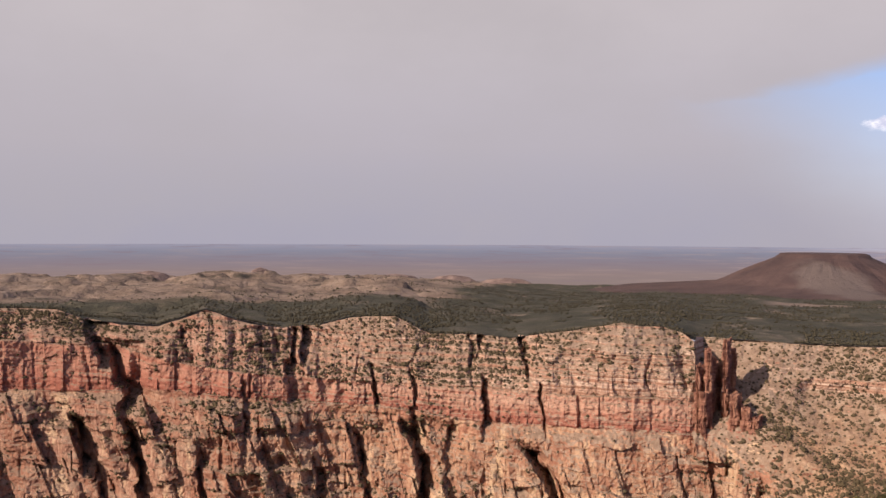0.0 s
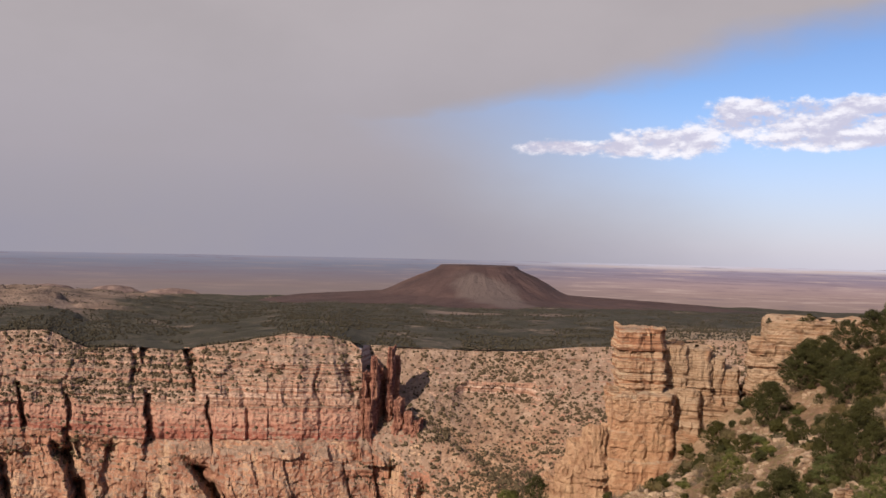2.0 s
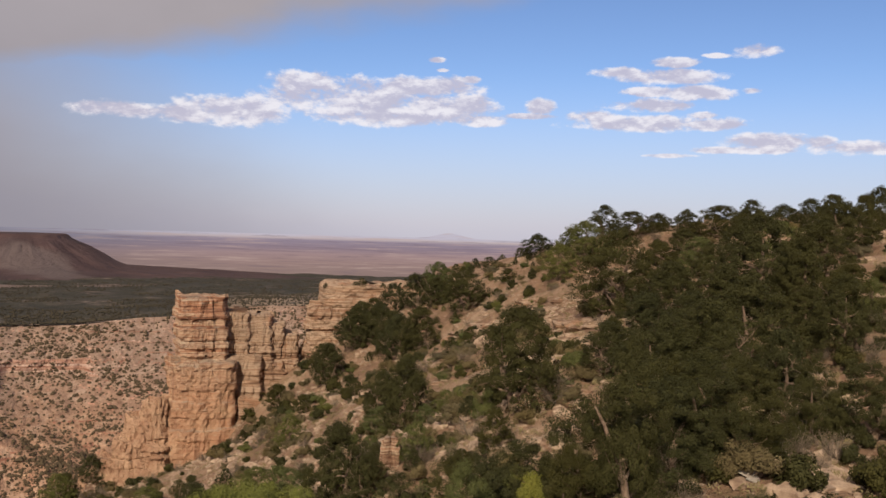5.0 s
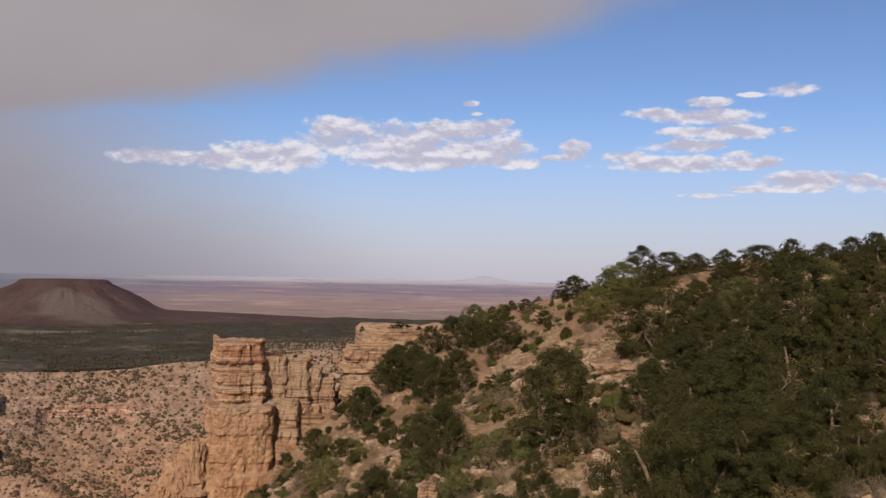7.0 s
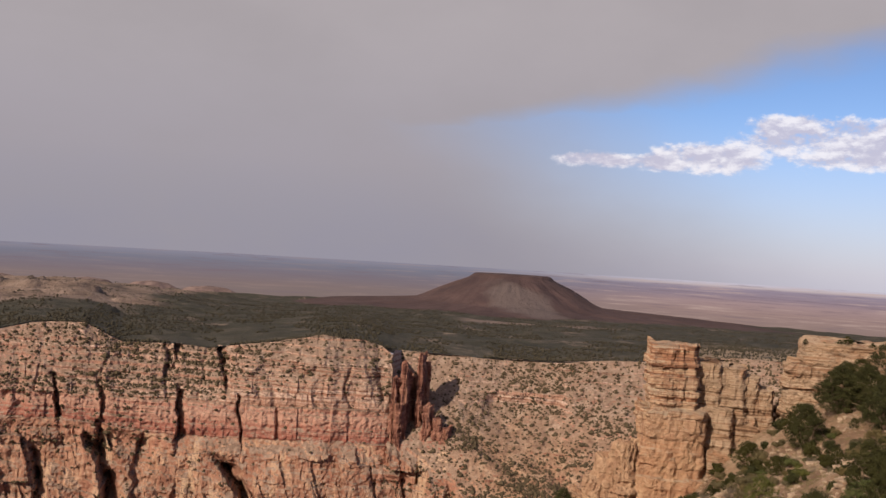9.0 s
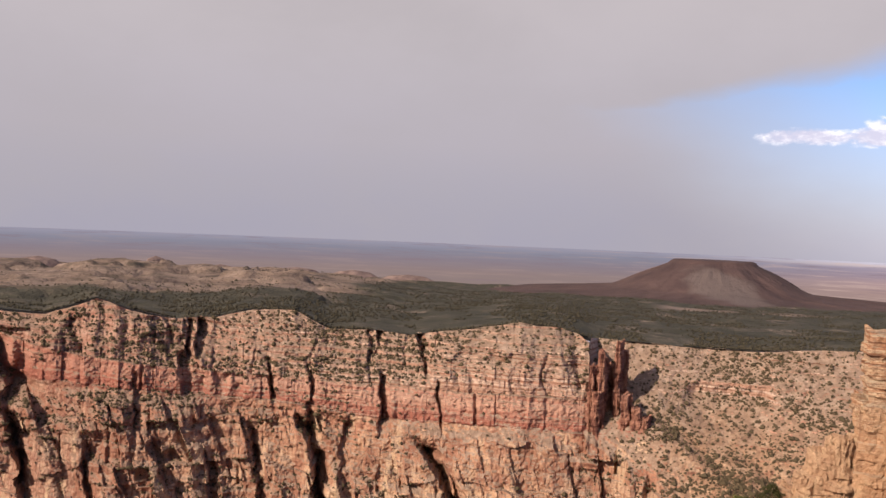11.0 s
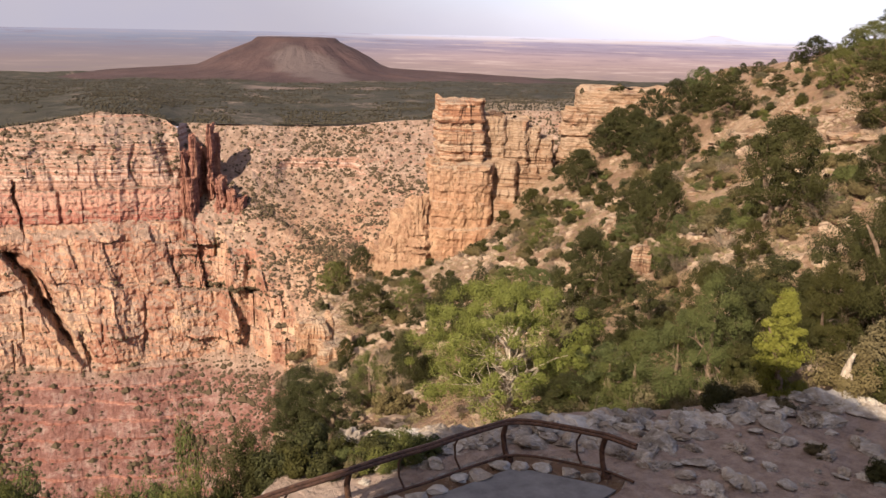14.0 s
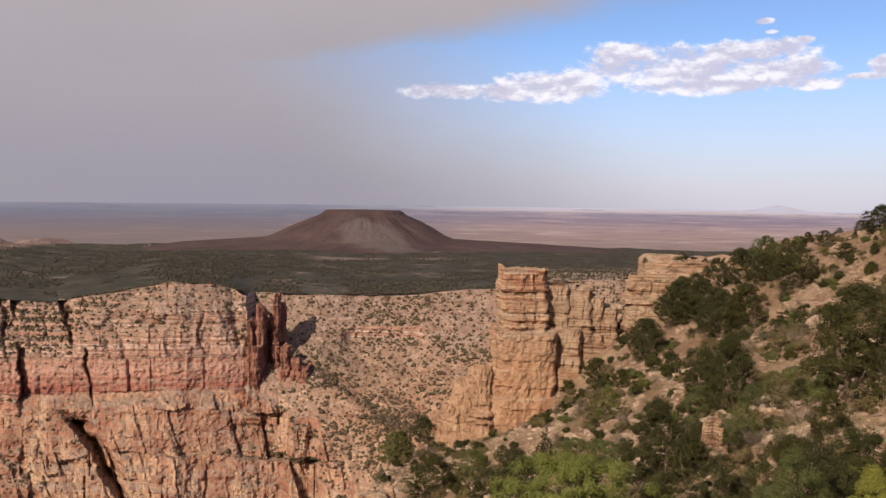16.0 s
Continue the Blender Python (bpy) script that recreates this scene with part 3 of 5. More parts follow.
def wall_distance(az, zr):
    """How far the wall stands from the viewer at a bearing and height."""
    corner = sstep(zr, -208, -196)
    azw = az + (0.12 * fbm(np.radians(az) * 38, zr * 0.04, 96, 3) + 0.2 * fbm(np.radians(az) * 120, zr * 0.12, 98, 3)) * sstep(az, 14.6, 15.6)
    r = wall_r(azw) * corner + np.interp(az, WALL_AZ[:9] + [15.1, 22, 26], WALL_R[:9] + [915, 908, 905]) * (1 - corner)
    top, (bt, low, foot) = rim_z(az), bands(az)
    arc = np.radians(az) * 950
    wild = 1 - sstep(az, -13, 1)
    zt = zr + 0.06 * np.minimum(arc, 0) + 5 * fbm(arc * 0.004, zr * 0.004, 5, 3)
    # upper ledges: treads of soil between low cliffs
    bedded = sstep(az, 4.5, 7) * (1 - sstep(az, 14.6, 15.6)) * (1 - 0.75 * sstep(zr - bt, 34, 44)) * sstep(zr - bt, 8, 12)
    hard = sstep(fbm(arc * 0.011, zr * 0.028, 9, 4), -0.08, 0.10)
    share = np.clip(0.08 + 0.74 * np.maximum(hard * (0.55 + 0.3 * wild), 0.9 * bedded), 0, 0.85)
    bed = 7.5
    zs = steps(zt + 1.5 * fbm(arc * 0.05, zr * 0.0, 6, 2), bed, share) - (zt - zr)
    zs = np.where(bedded > 0.5, steps(zt, 3.4, 0.72) - (zt - zr), zs)
    f1 = np.clip((zs - bt) / (top - bt + 1e-6), 0, 1.2)
    back = setback(az) * (1 - 0.25 * wild)
    d_top = r + 2 + back * f1 ** (1.1 + 1.3 * sstep(az, 4.5, 7) * (1 - sstep(az, 13.8, 14.8)))
    d_top = d_top - (3 + 6 * wild) * share * facets(arc, zr, 15, 15, 191) - 0.9 * facets(arc, zr, 6, 7.5, 201)
    joint = notch(arc * 0.055 + 0.6 * fbm(arc * 0.03, zr * 0.05, 24, 2), zr * 0.012, 25, 0.2)
    d_top = d_top + 7.0 * joint * share - (8 + 14 * wild) * (ridge(arc * 0.024, zr * 0.008 + 3.1, 26, 3) - 0.62) * sstep(top - zr, 2, 14)
    d_top = d_top - (3 + 12 * wild) * (0.3 + 0.7 * hard) * (ridge(arc * 0.06, zr * 0.014, 28, 3) - 0.6) * sstep(top - zr, 3, 14)
    # sheer red band: tight joints and level courses
    band_f = np.clip((bt - zr) / (bt - low), 0, 1)
    course = vnoise(np.floor((zt + 3 * fbm(arc * 0.006, zr * 0.0, 3, 3)) / 3.2) * 1.7, arc * 0.012, 7)
    split = notch(arc * 0.034, zr * 0.004, 29, 0.10) * sstep(vnoise(arc * 0.02, zr * 0.0, 30), 0.35, 0.6)
    d_band = r - 2.5 * band_f + 6 * split - 1.6 * course + 4.0 * fbm(arc * 0.05, zr * 0.012, 21, 4) - 2.6 * (ridge(arc * 0.10, zr * 0.02, 20, 3) - 0.6) - 12 * wild * (ridge(arc * 0.03, zr * 0.006, 22, 3) - 0.62)
    d_band = d_band - 1.2 * sstep(band_f, 0.60, 0.68) - (2.4 + 4 * wild) * facets(arc, zr, 17, 70, 171) - 0.8 * facets(arc, zr, 7, 9, 181)
    # lower cliff: leaning buttresses, blocks and small benches
    f3 = np.clip((low - zr) / (low - foot), 0, 1)
    lean = arc + 0.30 * (zr + 200) + 12 * fbm(arc * 0.014, zr * 0.02, 8, 3)
    soft = sstep(fbm(arc * 0.014, zr * 0.022, 43, 4), -0.02, 0.12)
    zl = zr + 12 * fbm(arc * 0.010, zr * 0.006, 55, 3)
    run = np.clip((low - (steps(zl, 15.0, 0.62 * (1 - 0.7 * soft)) - (zl - zr))) / (low - foot), 0, 1.1)
    d_low = r - 4 - 50 * run
    rib = ridge(lean * 0.016, zr * 0.004, 41, 3) - 0.62
    big, mid, fine_f = facets(lean, zr, 30, 42, 141), facets(lean, zr, 13, 19, 151), facets(arc, zr, 6, 8, 161)
    cutd = (20 + 16 * wild) * rib + (10 + 8 * wild) * big + (4 + 3 * wild) * mid * (1 - 0.4 * soft) + 1.7 * fine_f + 12 * fbm(arc * 0.017 + 9, zr * 0.016, 45, 4)
    tier = np.floor(zr / 31 + 0.8 * vnoise(arc * 0.02, arc * 0.0, 63))
    fiss = notch(arc * 0.03 + tier * 3.7, tier * 1.3, 61, 0.06) * (1 - soft)
    d_low = d_low - (cutd - 5 * fiss) * sstep(f3, 0.0, 0.12) * (1 - 0.5 * sstep(f3, 0.88, 1.0))
    # red slopes with thin ledges
    zq = zr + 4 * fbm(arc * 0.006, zr * 0.0, 15, 2)
    below = np.clip(foot - (steps(zq, 10.0, 0.30) - (zq - zr)), 0, None)
    d_red = r - 54 - below * 1.6 + 16 * fbm(arc * 0.012, zr * 0.014, 77, 4) - 7 * (ridge(lean * 0.022, zr * 0.006, 79, 3) - 0.6)
    d = np.where(zr > bt, d_top, np.where(zr > low, d_band, np.where(zr > foot, d_low, d_red)))
    bent = az + 0.7 * fbm(arc * 0.03, zr * 0.035, 95, 4, 0.6) + 0.45 * fbm(arc * 0.12, zr * 0.10, 97, 4, 0.6)
    for a0, w, depth, z1, z0, shift in GULLIES:
        kf = np.clip((z1 - zr) / (z1 - z0), 0, 1)
        wob = 1.1 * w * fbm(zr * 0.045, zr * 0.0 + a0, 13, 3)
        ww = w * (0.75 + 0.7 * vnoise(zr * 0.05, zr * 0.0 + a0 * 3, 14))
        u = (bent - a0 - shift * kf - wob) / (0.95 * ww)
        g = np.clip(np.minimum((u + 1) / 0.35, (1.15 - u) / 1.6), 0, 1)
        d = d + (0.62 if a0 > -17 else 0.9) * depth * (0.55 + 0.9 * vnoise(arc * 0.11, zr * 0.07, 99)) * g ** 0.9 * sstep(z1 - zr, -2, 0.2 * (z1 - z0)) * (1 - sstep(z1 - zr, (z1 - z0) * 0.8, (z1 - z0) * 1.1))
    d_a = d + np.clip(azw - 15.4, 0, None) * 75 * corner
    crest = np.interp(az, [15.5, 17.3, 19.4, 22, 25, 28], [-186, -178, -176, -202, -226, -252])
    # amphitheatre slope beyond the corner, with one short cliff
    nb = fbm(arc * 0.012, zr * 0.016, 33, 4)
    fan = arc - 0.75 * zr
    win = sstep(az, 20.6, 21.6) * (1 - sstep(az, 25.2, 26.4))
    cl = zr + 5 * fbm(arc * 0.03, arc * 0.0, 34, 3)
    ledge = 17 * win * (sstep(cl, -205, -153) - np.clip((cl + 153) / 12, 0, 1))
    d_b = rim_d(az) - (top - zr) * 1.27 + 16 * nb + ledge - 22 * (ridge(fan * 0.014, zr * 0.002, 35, 3) - 0.62)
    zb = zr + 4 * fbm(arc * 0.01, arc * 0.0, 36, 3)
    d_b = d_b - 1.4 * sstep(fbm(arc * 0.02, zr * 0.05, 37, 3), 0.05, 0.2) * (1 - (zb / 9 - np.floor(zb / 9)))
    d_b = np.where(((az > 16.4) | ((az > 15.15) & (zr > -138))) & ((zr > crest - 6) | (az > 24.5)), d_b, 9e3)
    # talus spur below the corner tower
    d_crest = np.interp(az, [15.5, 17.3, 19.4, 22, 25, 28], [915, 915, 906, 874, 832, 812])
    drop = np.clip(crest - zr, 0, None)
    edge = np.interp(az, [15.5, 18.5, 21.1, 22.3, 24], [0, 34, 46, 68, 100])
    high = np.clip(crest - edge + 308, 12, None)
    d_c = d_crest - np.minimum(drop, edge) * 1.1 - np.clip(drop - edge, 0, high) * 0.32 - np.clip(drop - edge - high, 0, None) * 1.5
    face = sstep(drop - edge, 0, 14) * (1 - sstep(drop - edge, high - 15, high + 10))
    d_c = d_c + 9 * fbm(arc * 0.02, zr * 0.02, 53, 4) - (22 * (ridge(arc * 0.035, zr * 0.008, 57, 3) - 0.6) + 13 * big + 7 * mid + 2.4 * fine_f - 7 * fiss) * face
    d_c = d_c + 2.4 * np.clip(zr - crest, 0, None)
    d_c = np.where(az > 14.9, d_c, 9e3)
    d = np.minimum(np.minimum(d_a, d_b), d_c)
    d = d + 7 * np.exp(-((zr - crest - 5) / 5.5) ** 2) * sstep(az, 18.4, 19.2) * (1 - sstep(az, 24, 25.5))
    return d + 5.0 * fbm(arc * 0.07, zr * 0.08, 91, 5) + 1.9 * (vnoise(arc * 0.42, zr * 0.45, 93) - 0.5) + 1.9 * (ridge(arc * 0.13, zr * 0.12, 94, 3) - 0.6)


w_az = np.concatenate([np.arange(-60, -28, 0.8), np.arange(-28, 31, 0.065), np.arange(31, 44, 0.2)])
w_f = np.linspace(0, 1, 400)
AZ, F = np.meshgrid(w_az, w_f)
TOPZ = rim_z(AZ) + 5 * fbm(np.radians(AZ) * 950 * 0.02, AZ * 0.0, 71, 4)
ZR = TOPZ + (-440 - TOPZ) * F
DW = wall_distance(AZ, ZR)
wall_pts = polar(AZ, DW, ZR)
floor_row = polar(w_az, np.full(len(w_az), 60.0), -475.0)[None]
wall_all = np.concatenate([wall_pts, floor_row])
wall = mesh_object("canyon_wall", wall_all.reshape(-1, 3), grid_faces(*wall_all.shape[:2])[:, ::-1], CANYON)
wall.data.attributes.new("bed", "FLOAT", "POINT").data.foreach_set("value", np.append(wall_beds(AZ, ZR).ravel(), np.full(len(w_az), -1.6)).astype(np.float32))
tagged(wall, "layered tan and red sandstone canyon wall with clefts and talus", "cliff", kind="structure")

# scrub on the gentler parts of the wall
rng = np.random.default_rng(11)
du = wall_pts[:-1, 1:] - wall_pts[:-1, :-1]
dv = wall_pts[1:, :-1] - wall_pts[:-1, :-1]
nrm = np.cross(dv, du)
nz = np.abs(nrm[..., 2]) / (np.linalg.norm(nrm, axis=-1) + 1e-9)
inview = (AZ[:-1, :-1] > -28) & (F[:-1, :-1] > 0.004)
area = np.linalg.norm(nrm, axis=-1)
patch = 0.4 + 1.6 * sstep(fbm(wall_pts[:-1, :-1, 0] * 0.01, ZR[:-1, :-1] * 0.03, 101, 4), -0.1, 0.2)
BEDS = wall_beds(AZ, ZR)[:-1, :-1]
weight = np.where(inview, area * np.where((BEDS > 0.02) & (BEDS < 2) & (AZ[:-1, :-1] < 16.5), sstep(nz, 0.55, 0.78), sstep(nz, 0.36, 0.6)) * (1 - 0.75 * sstep(AZ[:-1, :-1], 4.5, 7) * (1 - sstep(AZ[:-1, :-1], 14.3, 15.3)) * (1 - sstep(BEDS, 2.55, 2.8))) * patch * (1 + 0.7 * sstep(AZ[:-1, :-1], 17, 19)) * (1 + 0.9 * np.exp(-((ZR[:-1, :-1] - np.interp(AZ[:-1, :-1], [15.5, 17.3, 19.4, 22, 25, 28], [-186, -178, -176, -202, -226, -252]) - 6) / 6) ** 2) * sstep(AZ[:-1, :-1], 18.4, 19.2) * (1 - sstep(AZ[:-1, :-1], 24, 25.5))) * (1 + 1.0 * sstep(BEDS, 1.95, 2.1) * (1 - sstep(AZ[:-1, :-1], 14.5, 16)) * (1 - 0.6 * sstep(AZ[:-1, :-1], 4, 7))), 0).ravel()
m = 50000
pick = rng.choice(weight.size, m, p=weight / weight.sum())
spots = wall_pts[:-1, :-1].reshape(-1, 3)[pick] + rng.normal(0, 0.5, (m, 3))
tagged(clumps("scrub", spots, (rng.gamma(2.4, 0.42, m) + 0.45) * np.where(spots[:, 2] < -305, 1.35, 1.0), SCRUB, solid=(OCT_V, OCT_F)), "grey-green scrub bushes dotted over the canyon slopes", "bushes", kind="stuff")


# ---------------------------------------------------------------- plateau, hills and mesa
def plateau_z(az, d):
    r0, z0 = rim_d(az), rim_z(az)
    k = np.clip((d - r0) / (4000 - r0), 0, 1)
    far = -4000 * math.tan(radians(3.5))
    z = z0 + (far - z0) * k
    x, y = d * np.sin(np.radians(az)), d * np.cos(np.radians(az))
    hills = 110 * np.clip(fbm(x * 0.0016, y * 0.0016, 201, 5) + 0.08, 0, None) * sstep(d, 1500, 2600) * (1 - sstep(az, -2, 9))
    benches = fbm(x * 0.0022 + 5, y * 0.0030, 203, 5, 0.6)
    hills = hills + 14 * sstep(benches, -0.02, 0.03) * sstep(d, 1400, 1900) * (1 - sstep(az, 0, 10)) + 18 * sstep(benches, 0.12, 0.16) * sstep(d, 1700, 2200) * (1 - sstep(az, -4, 6))
    knolls = 22 * fbm(x * 0.006, y * 0.006, 207, 4) * sstep(d, r0 + 30, r0 + 300)
    return z + hills + knolls - 10 * sstep(d, r0, r0 + 120) * (1 - k)


p_az = np.concatenate([np.arange(-60, -30, 2), np.arange(-30, 60, 0.2), np.arange(60, 111, 3)])
p_f = np.linspace(0, 1, 200) ** 1.8
AZ, F = np.meshgrid(p_az, p_f)
R0 = rim_d(np.minimum(AZ, 44))
D = R0 + (4300 - R0) * F
ZP = plateau_z(np.minimum(AZ, 44), D)
tagged(mesh_object("ground", polar(AZ, D, ZP).reshape(-1, 3), grid_faces(*AZ.shape), PLATEAU, smooth=True),
       "dark wooded plateau stretching from the canyon rim to low tan hills", "ground", kind="structure")

m = 44000
t_az, t_f = rng.uniform(-28, 42, m), rng.uniform(0, 1, m) ** 1.5
t_d = rim_d(t_az) + 4 + 2500 * t_f
bare = sstep(-t_az, -2, 8) * sstep(t_d, 1500, 2000)
thin = fbm(t_az * 0.35, t_d * 0.004, 301, 4) > -0.10
keep = thin & (rng.uniform(0, 1, m) > bare * 0.93)
t_az, t_d = t_az[keep], t_d[keep]
spots = polar(t_az, t_d, plateau_z(t_az, t_d) + 1.0)
tagged(clumps("far_woods", spots, rng.gamma(5, 0.24, len(spots)) + 0.5, WOODS, 0.8, 5, (OCT_V, OCT_F)), "dark juniper woodland covering the plateau", "woods", kind="stuff")

MESA_AZ, MESA_D = 22.2, 3900.0
mc = polar(MESA_AZ, MESA_D, 0.0)
th, rr = np.meshgrid(np.linspace(0, 2 * np.pi, 181)[:-1], np.linspace(0, 1, 70))
rad = rr * 760
lob = 1 + 0.10 * fbm(np.cos(th) * 2, np.sin(th) * 2, 401, 3)
hgt = np.interp(rad / lob, [0, 158, 164, 172, 265, 330, 400, 520, 640, 760], [158, 157, 153, 143, 100, 74, 46, 30, 16, -20])
right = np.cos(th) * math.cos(radians(MESA_AZ)) - np.sin(th) * math.sin(radians(MESA_AZ))
hgt = hgt - 25 * np.clip(right, 0, 1) * sstep(rad, 250, 420) - 10 * np.clip(-right, 0, 1) * sstep(rad, 300, 420)
stretch = sstep(rad, 330, 760) * (620 * np.clip(right, 0, 1) + 260 * np.clip(right, -1, 0))
gul = fbm(th * 9, rad * 0.004, 405, 4) * 15 * sstep(rad, 165, 260) * (1 - sstep(rad, 450, 700))
mesa_v = np.stack([mc[0] + rad * np.cos(th) + stretch * math.cos(radians(MESA_AZ)), mc[1] + rad * np.sin(th) - stretch * math.sin(radians(MESA_AZ)), EYE_Z - 236 + hgt + gul], -1)
mesa = mesh_object("mesa", mesa_v.reshape(-1, 3), grid_faces(70, 180, True), MESA, smooth=False)
tagged(mesa, "dark brown flat-topped mesa with a thin caprock and sloping skirts", "mesa", kind="structure")

# low red buttes and scarps on the far edge of the plateau: bearing, dip of the top, half width, both in degrees
BUTTE = material("far_red_scarp", grain((0.10, 0.068, 0.066), (0.21, 0.145, 0.13), 0.02), 0.95, bump=(0.03, 10.0, 0.6))
for i, (a, dip, half) in enumerate(((-17.5, 2.42, 1.6), (-11.1, 2.24, 0.8), (-7.4, 2.62, 1.1), (-2.9, 2.64, 1.9), (0.6, 2.70, 1.6), (3.9, 2.86, 1.8))):
    d = 4230.0 + 40 * (i % 3)
    th, rr = np.meshgrid(np.linspace(0, 2 * np.pi, 73)[:-1], np.linspace(0, 1, 24))
    edge = 1 + 0.5 * fbm(np.cos(th) * 2.2, np.sin(th) * 2.2, 431 + i, 4)
    top, base = -d * math.tan(radians(dip)), -262.0
    up = np.interp(rr, [0, 0.2, 0.38, 0.5, 0.62, 1.0], [1.0, 0.93, 0.86, 0.66, 0.42, 0.0])
    up = up + 0.10 * fbm(th * 5, rr * 5, 441 + i, 4) * sstep(rr, 0.3, 0.6)
    c, wide = polar(a, d, 0.0), math.radians(half) * d * 1.5
    v = np.stack([c[0] + rr * wide * edge * np.cos(th), c[1] + rr * 0.45 * wide * edge * np.sin(th), EYE_Z + base + (top - base) * up], -1)
    tagged(mesh_object("butte", v.reshape(-1, 3), grid_faces(24, 72, True), BUTTE), "low reddish butte in the haze beyond the plateau", "butte", kind="structure")

# glowing desert plain far beyond the mesa, the haze painted into its colour
b_az, b_el = np.meshgrid(np.linspace(-60, 110, 681), np.linspace(-3.6, -0.85, 12))
b_el = b_el + 0.32 * np.exp(-((b_az - 46.9) / 1.1) ** 2) * sstep(b_el, -1.4, -0.85)
bd = 4650.0
far_v = polar(b_az, bd + (b_el + 3.6) * 60, (bd + (b_el + 3.6) * 60) * np.tan(np.radians(b_el)))


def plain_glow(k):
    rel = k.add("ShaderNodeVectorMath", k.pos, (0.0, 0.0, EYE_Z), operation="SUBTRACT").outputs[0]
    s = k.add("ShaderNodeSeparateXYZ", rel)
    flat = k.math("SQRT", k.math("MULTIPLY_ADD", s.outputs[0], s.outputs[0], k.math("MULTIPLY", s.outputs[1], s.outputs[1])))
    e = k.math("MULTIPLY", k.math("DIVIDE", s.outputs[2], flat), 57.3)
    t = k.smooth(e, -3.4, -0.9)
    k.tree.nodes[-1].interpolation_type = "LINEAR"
    # violet and pale bands toward the horizon are haze put into the emission
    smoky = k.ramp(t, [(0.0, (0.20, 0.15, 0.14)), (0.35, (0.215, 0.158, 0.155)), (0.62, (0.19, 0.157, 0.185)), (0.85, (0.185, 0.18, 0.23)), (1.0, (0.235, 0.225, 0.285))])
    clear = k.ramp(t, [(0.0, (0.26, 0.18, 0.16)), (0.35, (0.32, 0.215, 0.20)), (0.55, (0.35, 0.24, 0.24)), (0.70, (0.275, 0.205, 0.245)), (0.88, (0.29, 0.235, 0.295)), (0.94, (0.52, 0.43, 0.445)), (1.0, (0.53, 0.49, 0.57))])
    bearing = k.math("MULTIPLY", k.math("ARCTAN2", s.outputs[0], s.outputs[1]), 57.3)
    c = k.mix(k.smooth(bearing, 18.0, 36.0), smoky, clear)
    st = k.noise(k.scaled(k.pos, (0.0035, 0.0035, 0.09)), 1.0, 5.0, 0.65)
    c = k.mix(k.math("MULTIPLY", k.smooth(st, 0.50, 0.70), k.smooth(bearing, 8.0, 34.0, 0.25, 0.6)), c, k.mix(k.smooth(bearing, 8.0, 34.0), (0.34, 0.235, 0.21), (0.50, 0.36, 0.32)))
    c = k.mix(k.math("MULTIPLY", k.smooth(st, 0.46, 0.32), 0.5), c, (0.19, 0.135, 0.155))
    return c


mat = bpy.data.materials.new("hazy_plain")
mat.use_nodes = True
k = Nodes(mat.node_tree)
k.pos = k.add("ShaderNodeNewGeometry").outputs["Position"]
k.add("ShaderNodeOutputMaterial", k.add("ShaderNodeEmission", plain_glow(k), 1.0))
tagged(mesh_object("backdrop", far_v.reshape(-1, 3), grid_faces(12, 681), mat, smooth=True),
       "glowing backdrop of a pink and violet desert plain with the haze painted in", "desert", kind="structure")

# ---------------------------------------------------------------- near rim
# bearing, distance, height against the eye: ground under the viewpoint and along the rim
RIM_NEAR = [(30, 12, -10), (45, 18, -10), (60, 22, -10), (28, 21, -10), (43, 26, -10.4), (55, 27, -10), (0, 16, -10.5), (120, 15, -10), (240, 15, -10), (300, 12, -10),
    (35, 37, -16), (45, 34, -13.6), (55, 36, -11.6), (61, 40, -10), (75, 40, -9.5), (57, 42, -12), (15.5, 40, -19.3), (10, 30, -15.4), (2, 24, -12.5)]
RIM_SLOPE = [(51, 60, -11.8), (67, 50, -9.8), (43.4, 90, -17), (45.7, 150, -19.5), (49, 170, -10.4), (53, 140, -8.6), (55, 150, -2.6), (63, 140, -0.8), (70, 130, 0.2), (80, 120, 1),
    (65, 80, -6.8), (71, 80, -5), (37, 130, -28.5), (40.7, 80, -20), (27, 100, -34.4), (33, 80, -27.6), (22, 110, -38.5), (20, 60, -26.7)]
RIM_FAR = [(40, 188, -25), (31.5, 185, -51), (26, 190, -50), (35, 193, -38), (38, 196, -30.5), (46, 400, -23), (49, 400, -15), (53, 400, -14.5), (50, 230, -8.4), (52, 185, -6.0),
    (43.5, 192, -18.4), (41.3, 194, -23.5), (62, 400, -2), (80, 400, 0), (120, 300, 0)]
RIM_POINTS = RIM_NEAR + RIM_SLOPE + RIM_FAR
cp = np.array([[d * math.sin(radians(a)), d * math.cos(radians(a))] for a, d, z in RIM_POINTS])
cz = np.array([z for a, d, z in RIM_POINTS], float)


def kernel(p, q):
    r = np.sqrt(((p[:, None] - q[None]) ** 2).sum(-1) + 4.0)
    return r


A = np.block([[kernel(cp, cp) + 0.6 * np.eye(len(cp)), np.ones((len(cp), 1))], [np.ones((1, len(cp))), np.zeros((1, 1))]])
coef = np.linalg.solve(A, np.append(cz, 0))

EDGE_AZ = [-180, -120, -60, -20, 0, 10, 15, 18, 20, 21, 22, 24, 26, 28, 31, 38, 44, 45.5, 48, 120, 150, 180]
EDGE_D = [500, 60, 12, 13.5, 15.6, 16.4, 17.6, 19.5, 30, 62, 112, 150, 192, 203, 212, 215, 225, 420, 500, 500, 500, 500]


